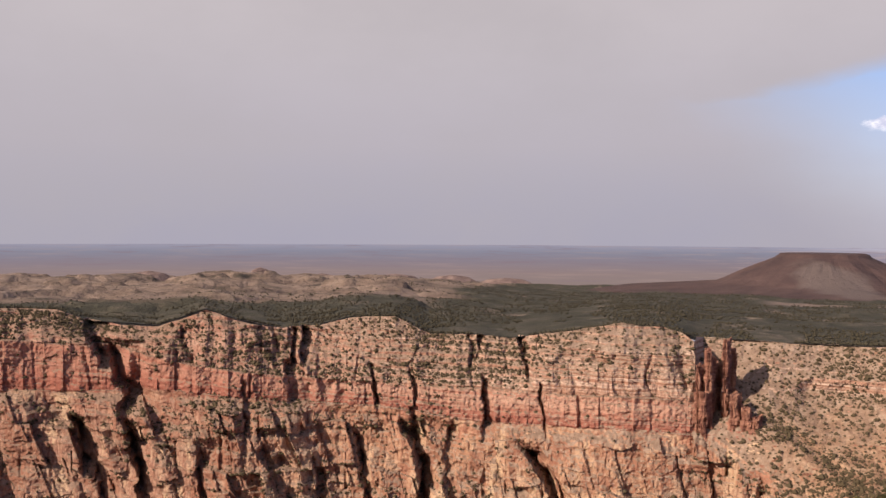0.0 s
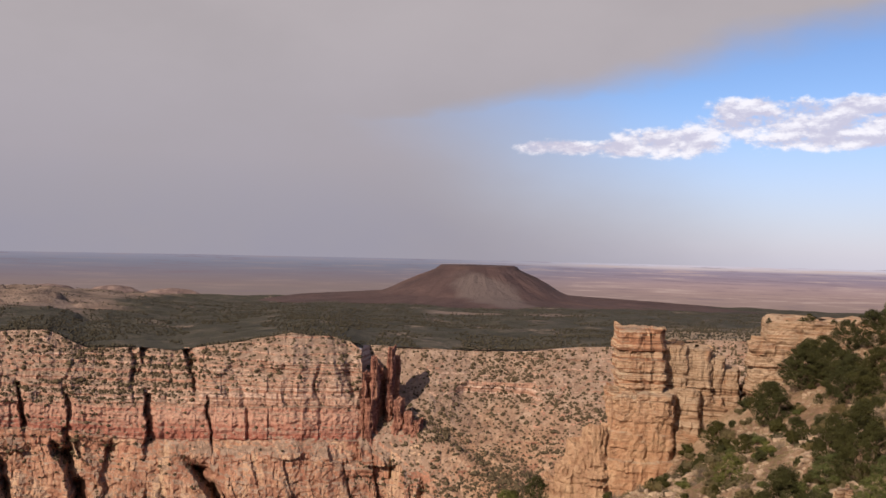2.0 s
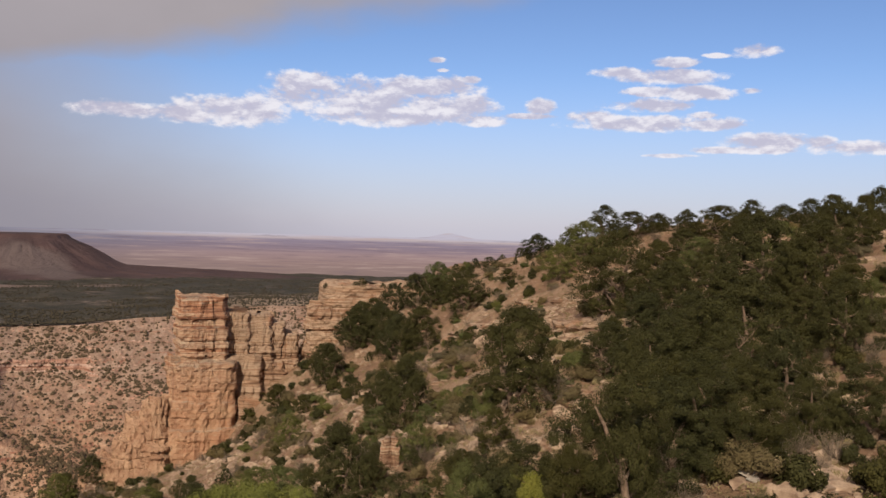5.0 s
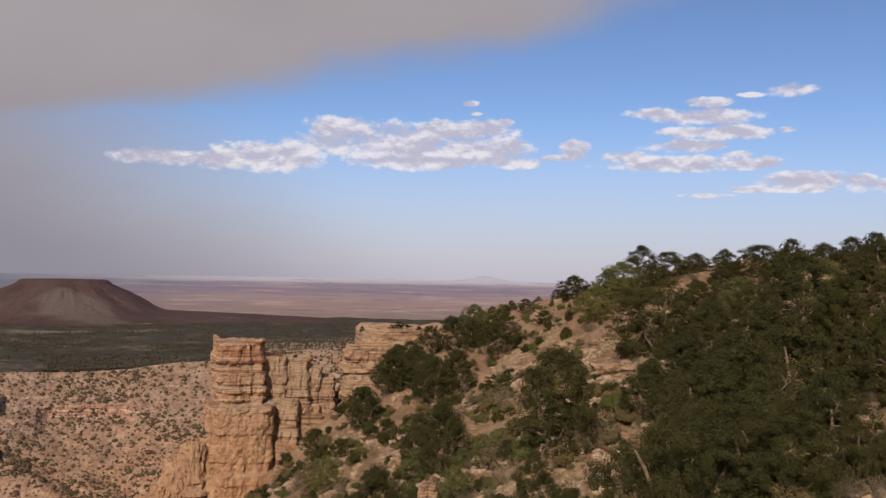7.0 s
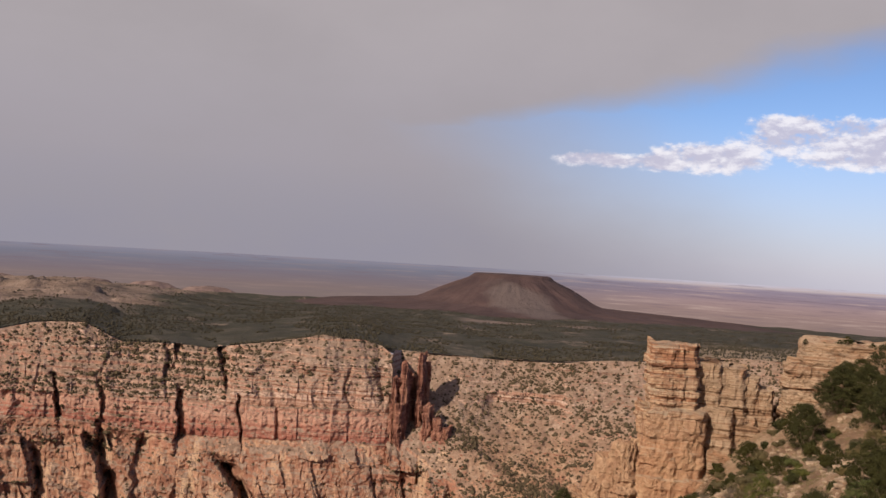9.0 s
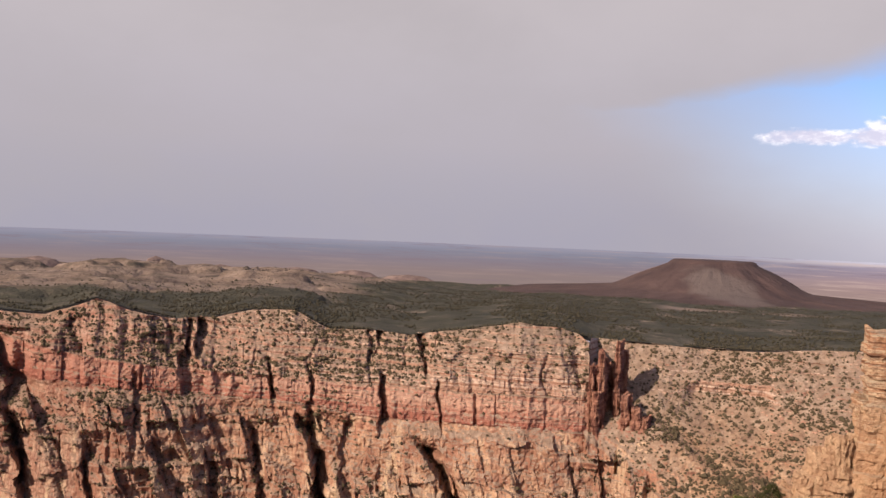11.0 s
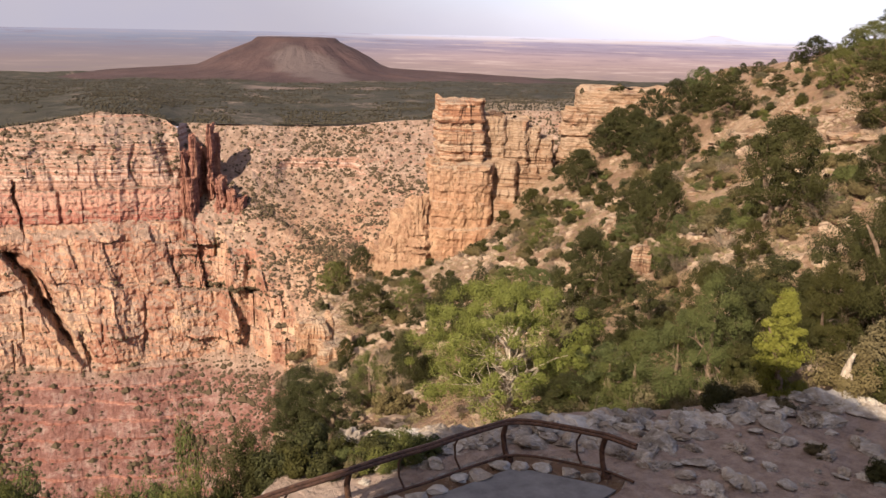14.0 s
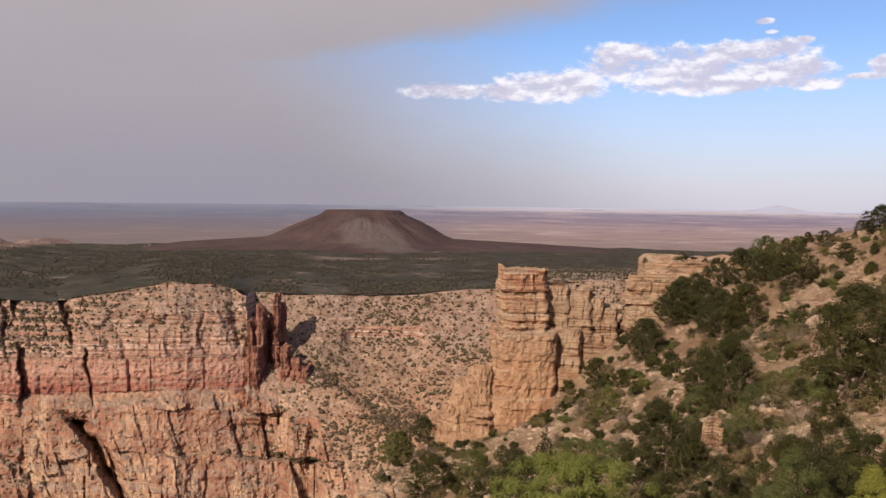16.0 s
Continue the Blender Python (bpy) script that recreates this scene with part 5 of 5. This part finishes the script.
HILL_TREES = [(69.5, 115, 5, 3.5, 2), (70.8, 122, 5, 2.2, 0), (57.3, 99, 7.6, 4.5, 2), (59.6, 109, 5.1, 2.6, 0), (61.9, 111, 3.9, 2, 5), (65.4, 85, 7, 3.9, 2), (67.5, 81, 5.5, 2, 1),
    (70.2, 73, 4.1, 2, 0), (71.4, 73, 3.2, 1.3, 5), (59, 72, 4.2, 2.2, 0), (63.4, 72, 5, 2.4, 1), (60.4, 86, 4.4, 2.4, 0), (62.6, 92, 4.6, 2.6, 2), (68.6, 95, 5, 2.8, 0),
    (66.5, 108, 4.6, 2.6, 5), (64.2, 118, 4.4, 2.4, 0), (61, 124, 4, 2.2, 1), (71.6, 132, 5, 2.4, 1)]
MIDDLE_TREES = [(44.5, 74, 4.9, 1.8, 0), (43.1, 78, 1.9, 1.5, 5), (26.8, 109, 4.3, 3.1, 0), (31.9, 74, 4.7, 2, 0), (29.2, 105, 3.4, 1.7, 5), (22.4, 43, 3.4, 1.5, 0),
    (26.5, 48, 2.9, 1.4, 5), (29.1, 48, 3.3, 1.3, 0), (37.5, 105, 3.3, 1.6, 5), (35.5, 84, 3.3, 1.9, 5), (40.5, 55, 4.4, 1.7, 0), (37.6, 68, 2.2, 1.3, 5),
    (42.3, 53, 2.4, 1, 0), (45.2, 56, 2.1, 1, 5), (43, 85, 3.6, 1.6, 0), (44.5, 89, 2.1, 1.9, 0)]
NEAR_TREES = [(64.9, 60, 5.5, 3.1, 2), (62.7, 54, 5, 2, 0), (60.2, 52, 4.9, 1.8, 1), (56.8, 65, 3.1, 1.8, 0), (51.4, 58, 5.5, 2.4, 0), (67.9, 69, 3.1, 1.5, 1),
    (66.8, 55, 3.8, 1.5, 0), (50.1, 52, 2.2, 1, 0), (58.4, 33, 6, 1.9, 2), (48.3, 33, 5.2, 1.7, 5), (49.6, 35, 4.4, 1.5, 1), (60.6, 44, 4.6, 1.8, 1),
    (63.4, 46, 4.6, 1.9, 0), (58.8, 48, 4.4, 1.7, 0), (68.5, 46, 3.6, 1.6, 2), (66, 44, 3, 1.5, 0), (54.6, 34, 3.4, 1.4, 0), (71.5, 48, 3.4, 1.6, 1),
    (61.8, 64, 4.4, 2.2, 2), (70, 64, 4.6, 2, 2)]
SPREADS = (2.5, 2.2, 2.9, 1.9, 2.4, 2.6)
for a, d, h, w, kind in SKYLINE_TREES + LEDGE_TREES + HILL_TREES + MIDDLE_TREES + NEAR_TREES:
    tall = h / (4.7 if d > 134 and a > 48 else 4.1)
    near_by = (fine + fine[:1] + fine + bright_small[:1])[kind]
    plant(near_by if d < 50 else (trees + pines + olives)[kind], a, d, tall, (a * 77) % 360, 0.2, min(2.1, 1.25 * w / (SPREADS[kind] * tall)))
rt = random.Random(7)
for i in range(90):
    a, d = rt.uniform(45.5, 56), rt.uniform(200, 400)
    plant(rt.choice(trees + olives + greens), a, d, rt.uniform(0.3, 0.7), rt.uniform(0, 360), 0.1)
for i in range(46):
    a, d = rt.uniform(46.5, 58), rt.uniform(105, 190)
    plant(rt.choice(trees + olives + [brush] * 6), a, d, rt.uniform(0.2, 0.42), rt.uniform(0, 360), 0.1)
for i in range(40):
    a, d = rt.uniform(57, 74), rt.uniform(60, 150)
    plant(rt.choice(trees + pines), a, d, rt.uniform(0.3, 0.7), rt.uniform(0, 360), 0.15)
for i in range(26):
    a, d = rt.uniform(38, 57), rt.uniform(34, 75)
    plant(rt.choice(trees[:1] + olives), a, d, rt.uniform(0.2, 0.42), rt.uniform(0, 360), 0.1)
for i in range(95):
    a, d = rt.uniform(33, 56), rt.uniform(42, 150)
    ob = rt.choice([brush, brush, olive_shrub, olive_shrub, greens[0], sages[0]])
    if fbm(np.array([a * 0.35]), np.array([d * 0.03]), 821, 3)[0] > -0.12:
        plant(ob, a, d, rt.uniform(0.8, 1.9), rt.uniform(0, 360))
for i in range(24):
    a, d = rt.uniform(22, 50), rt.uniform(40, 185)
    if d < np.interp(a, EDGE_AZ, EDGE_D) * 0.95:
        plant(rt.choice(trees), a, d, rt.uniform(0.25, 0.5), rt.uniform(0, 360), 0.1)
for i in range(1120):
    a, d = rt.uniform(16, 74), 28 + 160 * rt.random() ** (0.8 if i % 2 else 1.7)
    if d > np.interp(a, EDGE_AZ, EDGE_D) * 0.97:
        continue
    if (a < 37 and d < 70 and i % 3) or (a > 37 and d > 60 and i % 3 == 0):
        continue
    plant(rt.choice(sages + greens + bare + [brush]), a, d, rt.uniform(0.5, 1.7), rt.uniform(0, 360))
for i in range(12):
    a = -6 + i * 2.4 + rt.uniform(-1, 1)
    if 0 < a < 19:
        continue
    plant(trees[i % 3], a, np.interp(a, EDGE_AZ, EDGE_D) + rt.uniform(2.5, 6), rt.uniform(0.3, 0.6), rt.uniform(0, 360), 0.5)
for i in range(34):
    a = 33.5 + 8 * rt.random()
    plant(rt.choice(greens + sages), a, rt.uniform(150, 188), rt.uniform(1.0, 2.4), rt.uniform(0, 360))
for a, d, sc in ((43.0, 31, 2.4), (44.6, 30, 2.2), (41.8, 33, 2.6), (46.4, 32, 2.0), (50.2, 31, 1.6), (26.2, 24.5, 1.3), (22.5, 23.5, 1.4), (26.8, 25.0, 1.1)):
    plant(bare[int(a) % 2], a, d, sc, a * 50)
# junipers rooted below the brink: bearing, distance, dip of the tree's top
slim = make_tree("juniper_tree", "thin open olive juniper rising above the bank", 127, 5.0, 2.1, LEAF_OLIVE, 60, 110, 0.034, 0.3, 8, shape=0.8, stem=0.02)
# bearing, distance, dip of the top, crown radius, kind
for a, d, dip, rad, kind in ((18.4, 21.6, 24.2, 0.62, 0), (20.4, 22.4, 25.4, 0.6, 1), (19.4, 22.8, 25.8, 0.7, 0), (22.0, 36, 21.6, 1.3, 0), (23.6, 35, 21.1, 1.5, 1), (39.6, 35, 20.9, 1.6, 0), (42.0, 36, 18.9, 1.6, 2), (44.4, 35, 17.9, 1.6, 3), (46.4, 34, 16.6, 1.5, 2),
                             (3.7, 18.6, 24.9, 0.85, 3), (5.4, 18.9, 25.2, 0.8, 2), (7.2, 19.4, 27.0, 0.6, 3), (9.6, 19.6, 26.9, 0.75, 2), (12.6, 20.2, 26.4, 0.75, 3), (15.2, 20.6, 26.7, 0.7, 2),
                             (11.0, 21.0, 27.2, 0.7, 3), (16.8, 21.4, 26.9, 0.55, 2), (0.4, 18.2, 28.4, 0.8, 2), (13.9, 19.4, 26.9, 0.7, 3), (14.8, 24.0, 22.5, 0.42, 4)):
    h = max(0.8, -d * math.tan(radians(dip)) - float(near_z(a, d)))
    proto = (fine + bright_small + [slim])[kind]
    plant(proto, a, d, h / 5.0, a * 40, 0.1, rad * (2.2 if d < 24 else 1.3) / (2.1 * h / 5.0) if kind < 4 else 0.2)
for a, d, sc in ((26.6, 19.6, 0.75), (28.0, 19.7, 0.85), (29.4, 20.0, 0.8), (30.6, 20.3, 0.6), (25.2, 19.6, 0.6), (27.4, 20.3, 0.7)):
    plant(olive_shrub, a, d, sc, a * 60)
plant(brush, 43.3, 31, 2.3, 0)
plant(brush, 45.4, 32, 2.1, 120)
plant(brush, 41.6, 34, 2.0, 220)
for a, d, sc, pr in ((48.9, 24.6, 0.75, greens[0]), (43.5, 24.6, 0.8, sages[0]), (58.6, 21.8, 0.6, greens[1]), (27.2, 19.6, 0.85, greens[0]), (25.6, 19.3, 0.5, sages[1]), (23.4, 19.0, 0.7, greens[0]), (21.5, 19.4, 0.8, greens[1]), (22.7, 20.3, 0.9, greens[0]), (24.6, 20.2, 0.6, greens[1]), (20.4, 19.6, 0.9, greens[0]), (52.8, 25.0, 0.45, sages[1]), (55.0, 22.5, 0.4, sages[0]), (46.6, 24.0, 0.4, sages[0])):
    plant(pr, a, d, sc, a * 33)
for i in range(44):
    plant(rt.choice(greens), rt.uniform(60, 73), rt.uniform(41, 76), rt.uniform(0.6, 1.4), rt.uniform(0, 360))
for a, d, h, w in ((50.3, 32, 2.8, 1), (53.8, 33, 2.6, 0), (55.6, 36, 5.0, 0), (60.2, 36, 4.8, 1), (62.4, 38, 4.4, 0), (52.0, 37, 4.6, 1), (47.6, 40, 4.4, 0), (44.0, 44, 3.8, 1), (65.0, 39, 4.2, 1), (41.0, 42, 3.4, 0)):
    plant(fine[w], a, d, h / 4.7, a * 21, 0.2)
for a, d, sc in ((46.6, 32, 2.2), (45.9, 34, 2.4), (47.4, 30, 1.8), (48.8, 31, 1.9), (49.6, 29, 1.3), (51.2, 30, 1.5)):
    plant(brush, a, d, sc, a * 17)
for a, h in ((39.4, 1.2), (41.2, 1.6), (41.6, 2.4), (42.9, 1.5), (43.9, 1.3), (45.0, 1.7), (40.4, 0.9)):
    ob = plant(trees[int(a) % 3], a, 200, h / 5.0, a * 31)
    ob.location.z = EYE_Z - 14.3

for i in range(170):
    plant(rt.choice([brush, sages[0], sages[1], olive_shrub, greens[1]]), rt.uniform(36, 54), rt.uniform(55, 175), rt.uniform(0.6, 1.5), rt.uniform(0, 360))

# stones strewn over the slope
m = 30000
s_az, s_d = rng.uniform(15, 76, m), 28 + 165 * rng.uniform(0, 1, m) ** 0.9
ok = (s_d < np.interp(s_az, EDGE_AZ, EDGE_D) * 0.98) & (fbm(s_az * 0.5, s_d * 0.06, 601, 4) > -0.06)
s_az, s_d = s_az[ok], s_d[ok]
spots = polar(s_az, s_d, near_z(s_az, s_d))
tagged(clumps("stones", spots, rng.gamma(1.4, 0.13, len(spots)) + 0.06, STONE, 0.6, 9), "loose tan stones strewn over the rim slope", "stones", kind="stuff")
m = 11000
s_az, s_d = rng.uniform(15, 76, m), 28 + 165 * rng.uniform(0, 1, m)
ok = s_d < np.interp(s_az, EDGE_AZ, EDGE_D) * 0.98
s_az, s_d = s_az[ok], s_d[ok]
spots = polar(s_az, s_d, near_z(s_az, s_d))
v, f = leaf_cloud(rng, spots + np.array([0, 0, 0.12]), rng.uniform(0.15, 0.4, len(spots)), 34, 0.055)
tagged(mesh_object("dry_grass", v, f, STRAW), "dry tufts of grass and low brush on the slope", "grass", kind="stuff")

# ---------------------------------------------------------------- terrace, rail and the building behind the viewer
# plan of the paved terrace: its rim runs along the guard rail
RAIL = [(2.0, 14.6), (11.0, 15.3), (19.3, 16.5), (24.8, 17.4), (30.6, 18.6), (36.0, 20.1), (37.6, 20.1), (42.3, 19.7), (44.2, 19.3)]


def rail_d(a):
    return float(np.interp(a, [p[0] for p in RAIL], [p[1] for p in RAIL]))


SIDE = [(43.1, 19.1), (41.4, 18.2), (38.8, 17.4), (33.0, 13.0), (20.0, 4.5), (-40.0, 6.0), (-12.0, 12.8)]
bm = bmesh.new()
loop = [((d - 0.45) * math.sin(radians(a)), (d - 0.45) * math.cos(radians(a))) for a, d in RAIL[:-1]]
loop += [(d * math.sin(radians(a)), d * math.cos(radians(a))) for a, d in SIDE]
top = [bm.verts.new((x, y, 0.03)) for x, y in loop]
low = [bm.verts.new((x, y, -0.4)) for x, y in loop]
bm.faces.new(top)
for i in range(len(loop)):
    j = (i + 1) % len(loop)
    bm.faces.new((top[i], low[i], low[j], top[j]))
bmesh.ops.recalc_face_normals(bm, faces=bm.faces)
pavement = tagged(part("pavement", bm, ASPHALT), "grey worn asphalt lookout terrace behind the guard rail", "terrace", kind="structure")


stones = []
for i in range(6):
    me = bpy.data.meshes.new("edging_stone")
    bm = chunk(300 + i, 0.35, 2)
    bm.to_mesh(me)
    bm.free()
    me.materials.append(LIMESTONE)
    stones.append(me)
rs = random.Random(3)
for i in range(len(RAIL) - 2):
    (a0, d0), (a1, d1) = RAIL[i], RAIL[i + 1]
    p0, p1 = Vector((d0 * math.sin(radians(a0)), d0 * math.cos(radians(a0)), 0)), Vector((d1 * math.sin(radians(a1)), d1 * math.cos(radians(a1)), 0))
    steps = max(1, round((p1 - p0).length / 0.55))
    for k in range(steps):
        p = p0.lerp(p1, (k + 0.5) / steps) * (1 - rs.uniform(0.004, 0.02))
        ob = new("edging_stone", rs.choice(stones))
        ob.parent = pavement
        ob.matrix_basis = pose(p.x, p.y, 0.04, rs.uniform(-6, 6), rs.uniform(-6, 6), rs.uniform(0, 360)) @ Matrix.Diagonal((rs.uniform(0.5, 0.75), rs.uniform(0.5, 0.7), 0.6, 1))

# broken limestone ground beyond the terrace
r_az, r_d = np.arange(4, 80, 0.12), np.concatenate([np.arange(14.5, 27, 0.08), np.arange(27, 34, 0.14)])
AZ, D = np.meshgrid(r_az, r_d)
gx, gy = D * np.sin(np.radians(AZ)), D * np.cos(np.radians(AZ))
block = np.floor(vnoise(gx * 0.9 + 1.2 * fbm(gx * 0.7, gy * 0.7, 701, 3), gy * 0.9, 703) * 5) / 5
bare = sstep(fbm(gx * 0.22, gy * 0.22, 705, 3), -0.10, 0.10)
lift = 0.05 * block * bare + 0.12 * np.abs(fbm(gx * 1.6, gy * 1.6, 707, 5)) * bare + 0.05 * (ridge(gx * 1.1, gy * 1.1, 711, 4) - 0.55) * (0.35 + bare) + 0.07 * fbm(gx * 4, gy * 4, 709, 3)
edge_az = np.interp(D, [13, 17.4, 18.2, 19.1, 20], [33, 38.8, 41.4, 43.1, 43.6])
paved = (1 - sstep(AZ, edge_az - 0.1, edge_az + 0.4)) * (1 - sstep(D - np.interp(AZ, [p[0] for p in RAIL], [p[1] for p in RAIL]), 0.0, 0.5))
fade = sstep(AZ, 4, 7) * (1 - sstep(D, 30, 34))
rim_z_local = near_z(AZ, D)
ground_top = rim_z_local + 0.06 + lift * fade - 0.6 * sstep(D, 32, 34) - 0.4 * paved - 0.5 * (1 - sstep(AZ, 4, 6))
tagged(mesh_object("rim_rock", polar(AZ, D, ground_top).reshape(-1, 3), grid_faces(*AZ.shape), RIMROCK), "broken grey limestone ground with brown soil at the rim edge", "rock ground", kind="structure")

blocks = []
for i in range(5):
    ob = part("limestone_block", chunk(320 + i, 0.6, 3), LIMESTONE)
    blocks.append(tagged(ob, "pale weathered limestone block lying on the rim ground", "rock", "limestone blocks"))
first = set()
for i in range(296):
    a = rs.uniform(27.5, 74)
    brink = float(np.interp(a, BRINK_AZ, BRINK_D))
    if i % 2:
        d, sc = brink - 0.2 - 2.2 * rs.random() ** 2, rs.uniform(0.35, 0.95)
    else:
        d, sc = rs.uniform(20.2 if a < 46 else 17.0, brink), rs.uniform(0.2, 0.7)
    if a > 58 and i % 3 == 0:
        d += 12 * rs.random()
    if a < 44 and d < rail_d(a) + 0.9:
        d = rail_d(a) + 0.9 + 0.5 * rs.random()
    z = float(near_z(a, d)) + EYE_Z + 0.12
    mt = pose(d * math.sin(radians(a)), d * math.cos(radians(a)), z, rs.uniform(-14, 14), rs.uniform(-14, 14), rs.uniform(0, 360))
    pr = blocks[i % 5]
    if pr.name in first:
        ob = copy_thing(pr, mt)
    else:
        ob = pr
        first.add(pr.name)
        ob.matrix_basis = mt
    ob.scale = (sc * rs.uniform(0.8, 1.6), sc, sc * rs.uniform(0.5, 1.0))

# low rough limestone outcrops half sunk in the soil
patches = []
for i in range(5):
    bm = chunk(360 + i, 1.0, 4, 6)
    for v in bm.verts:
        v.co.z = v.co.z * 0.62
        q = v.co * 9 + Vector((i * 7.0, 0, 0))
        v.co += v.co.normalized() * 0.13 * noise.fractal(q, 0.8, 2.0, 5)
        v.co.z += 0.05 * noise.fractal(q * 1.7, 0.8, 2.0, 4)
    patches.append(tagged(part("limestone_outcrop", bm, LIMESTONE), "low pitted pale limestone outcrop sunk in brown soil", "rock", "limestone outcrops"))
first = set()
for i in range(295):
    a = rs.uniform(44.5, 74) if i % 4 else rs.uniform(25, 45)
    brink = float(np.interp(a, BRINK_AZ, BRINK_D))
    d = brink - 0.2 - (brink - 17.5) * rs.random() ** 2.4
    if a < 45 and d < rail_d(a) + 1.1:
        d = rail_d(a) + 1.1 + rs.random()
    sc = rs.uniform(0.16, 0.38) if i % 3 else rs.uniform(0.35, 0.65)
    mt = pose(d * math.sin(radians(a)), d * math.cos(radians(a)), float(near_z(a, d)) + EYE_Z + 0.06, rs.uniform(-7, 7), rs.uniform(-7, 7), rs.uniform(0, 360))
    ob = patches[i % 5]
    if ob.name in first:
        ob = copy_thing(ob, mt)
    else:
        first.add(ob.name)
        ob.matrix_basis = mt
    ob.scale = (sc * rs.uniform(0.8, 1.5), sc, sc * rs.uniform(0.8, 1.3))

rail = tagged(new("guard_rail"), "rust-brown bent steel pipe guard rail round the lookout terrace", "railing")


def rail_point(a, d, z):
    return (d * math.sin(radians(a)), d * math.cos(radians(a)), z)


def pipe(name, pts, r, label=""):
    v, f = tube(pts, [r] * len(pts), 8)
    return tagged(mesh_object(name, v, f, STEEL, rail, True), label)


POSTS = (5.0, 11.0, 17.9, 25.5, 35.9, 42.4)
STAYS = (8.2, 14.6, 21.4, 29.0, 32.75, 40.8)
sweep = [2 + i * (44.2 - 2) / 60 for i in range(61)]
pipe("top_rail", [rail_point(a, rail_d(a), 1.05) for a in sweep], 0.05)
pipe("top_rail", [rail_point(a, rail_d(a) - 0.10, 1.02) for a in sweep], 0.038)
pipe("bottom_rail", [rail_point(a, rail_d(a) + 0.06, 0.14) for a in sweep], 0.035)
for a in POSTS:
    d = rail_d(a)
    post = pipe("post", [rail_point(a, d + 0.04, -0.05), rail_point(a - 0.3, d + 0.14, 0.3), rail_point(a - 0.4, d + 0.18, 0.6), rail_point(a - 0.25, d + 0.12, 0.88), rail_point(a, d, 1.05)], 0.068)
    v, f = tube([rail_point(a, d + 0.04, 0.0), rail_point(a, d + 0.04, 0.12)], [0.13, 0.11], 10)
    mesh_object("base_collar", v, f, STEEL, post, True)
for a in STAYS:
    d = rail_d(a)
    pipe("baluster", [rail_point(a, d + 0.06, 0.12), rail_point(a - 0.4, d + 0.14, 0.4), rail_point(a - 0.45, d + 0.16, 0.7), rail_point(a - 0.2, d + 0.1, 0.92), rail_point(a, d, 1.05)], 0.026)

# two silvery dead stumps at the edge of the rim ground
for a, d, h in ((55.7, 27.4, 1.35), (56.4, 27.6, 1.2)):
    rg = np.random.default_rng(int(a * 10))
    z = float(near_z(a, d)) + EYE_Z
    pts, rad = branch(rg, (0, 0, -0.2), (0.15, 0.1, 1), h + 0.2, 0.12, 0.2, 5)
    v, f = tube(pts, [0.13, 0.12, 0.11, 0.10, 0.08, 0.05], 8)
    ob = tagged(mesh_object("tree_stump", v, f, DEADWOOD, None, True), "bleached upright dead juniper stump on the rim", "stump", "dead stumps")
    ob.matrix_basis = pose(d * math.sin(radians(a)), d * math.cos(radians(a)), z)

bm = bmesh.new()
for cx, cy, r, h in ((-2.0, -7.6, 8.2, 8.4), (-9.64, -1.3, 5.5, 19.4)):
    bmesh.ops.create_cone(bm, cap_ends=True, segments=48, radius1=r * 1.03, radius2=r, depth=h + 1, matrix=Matrix.Translation((cx, cy, h / 2 - 0.5)))
tagged(part("watchtower", bm, MASONRY), "round rubble-stone lookout tower and lower hall", "building", kind="structure")
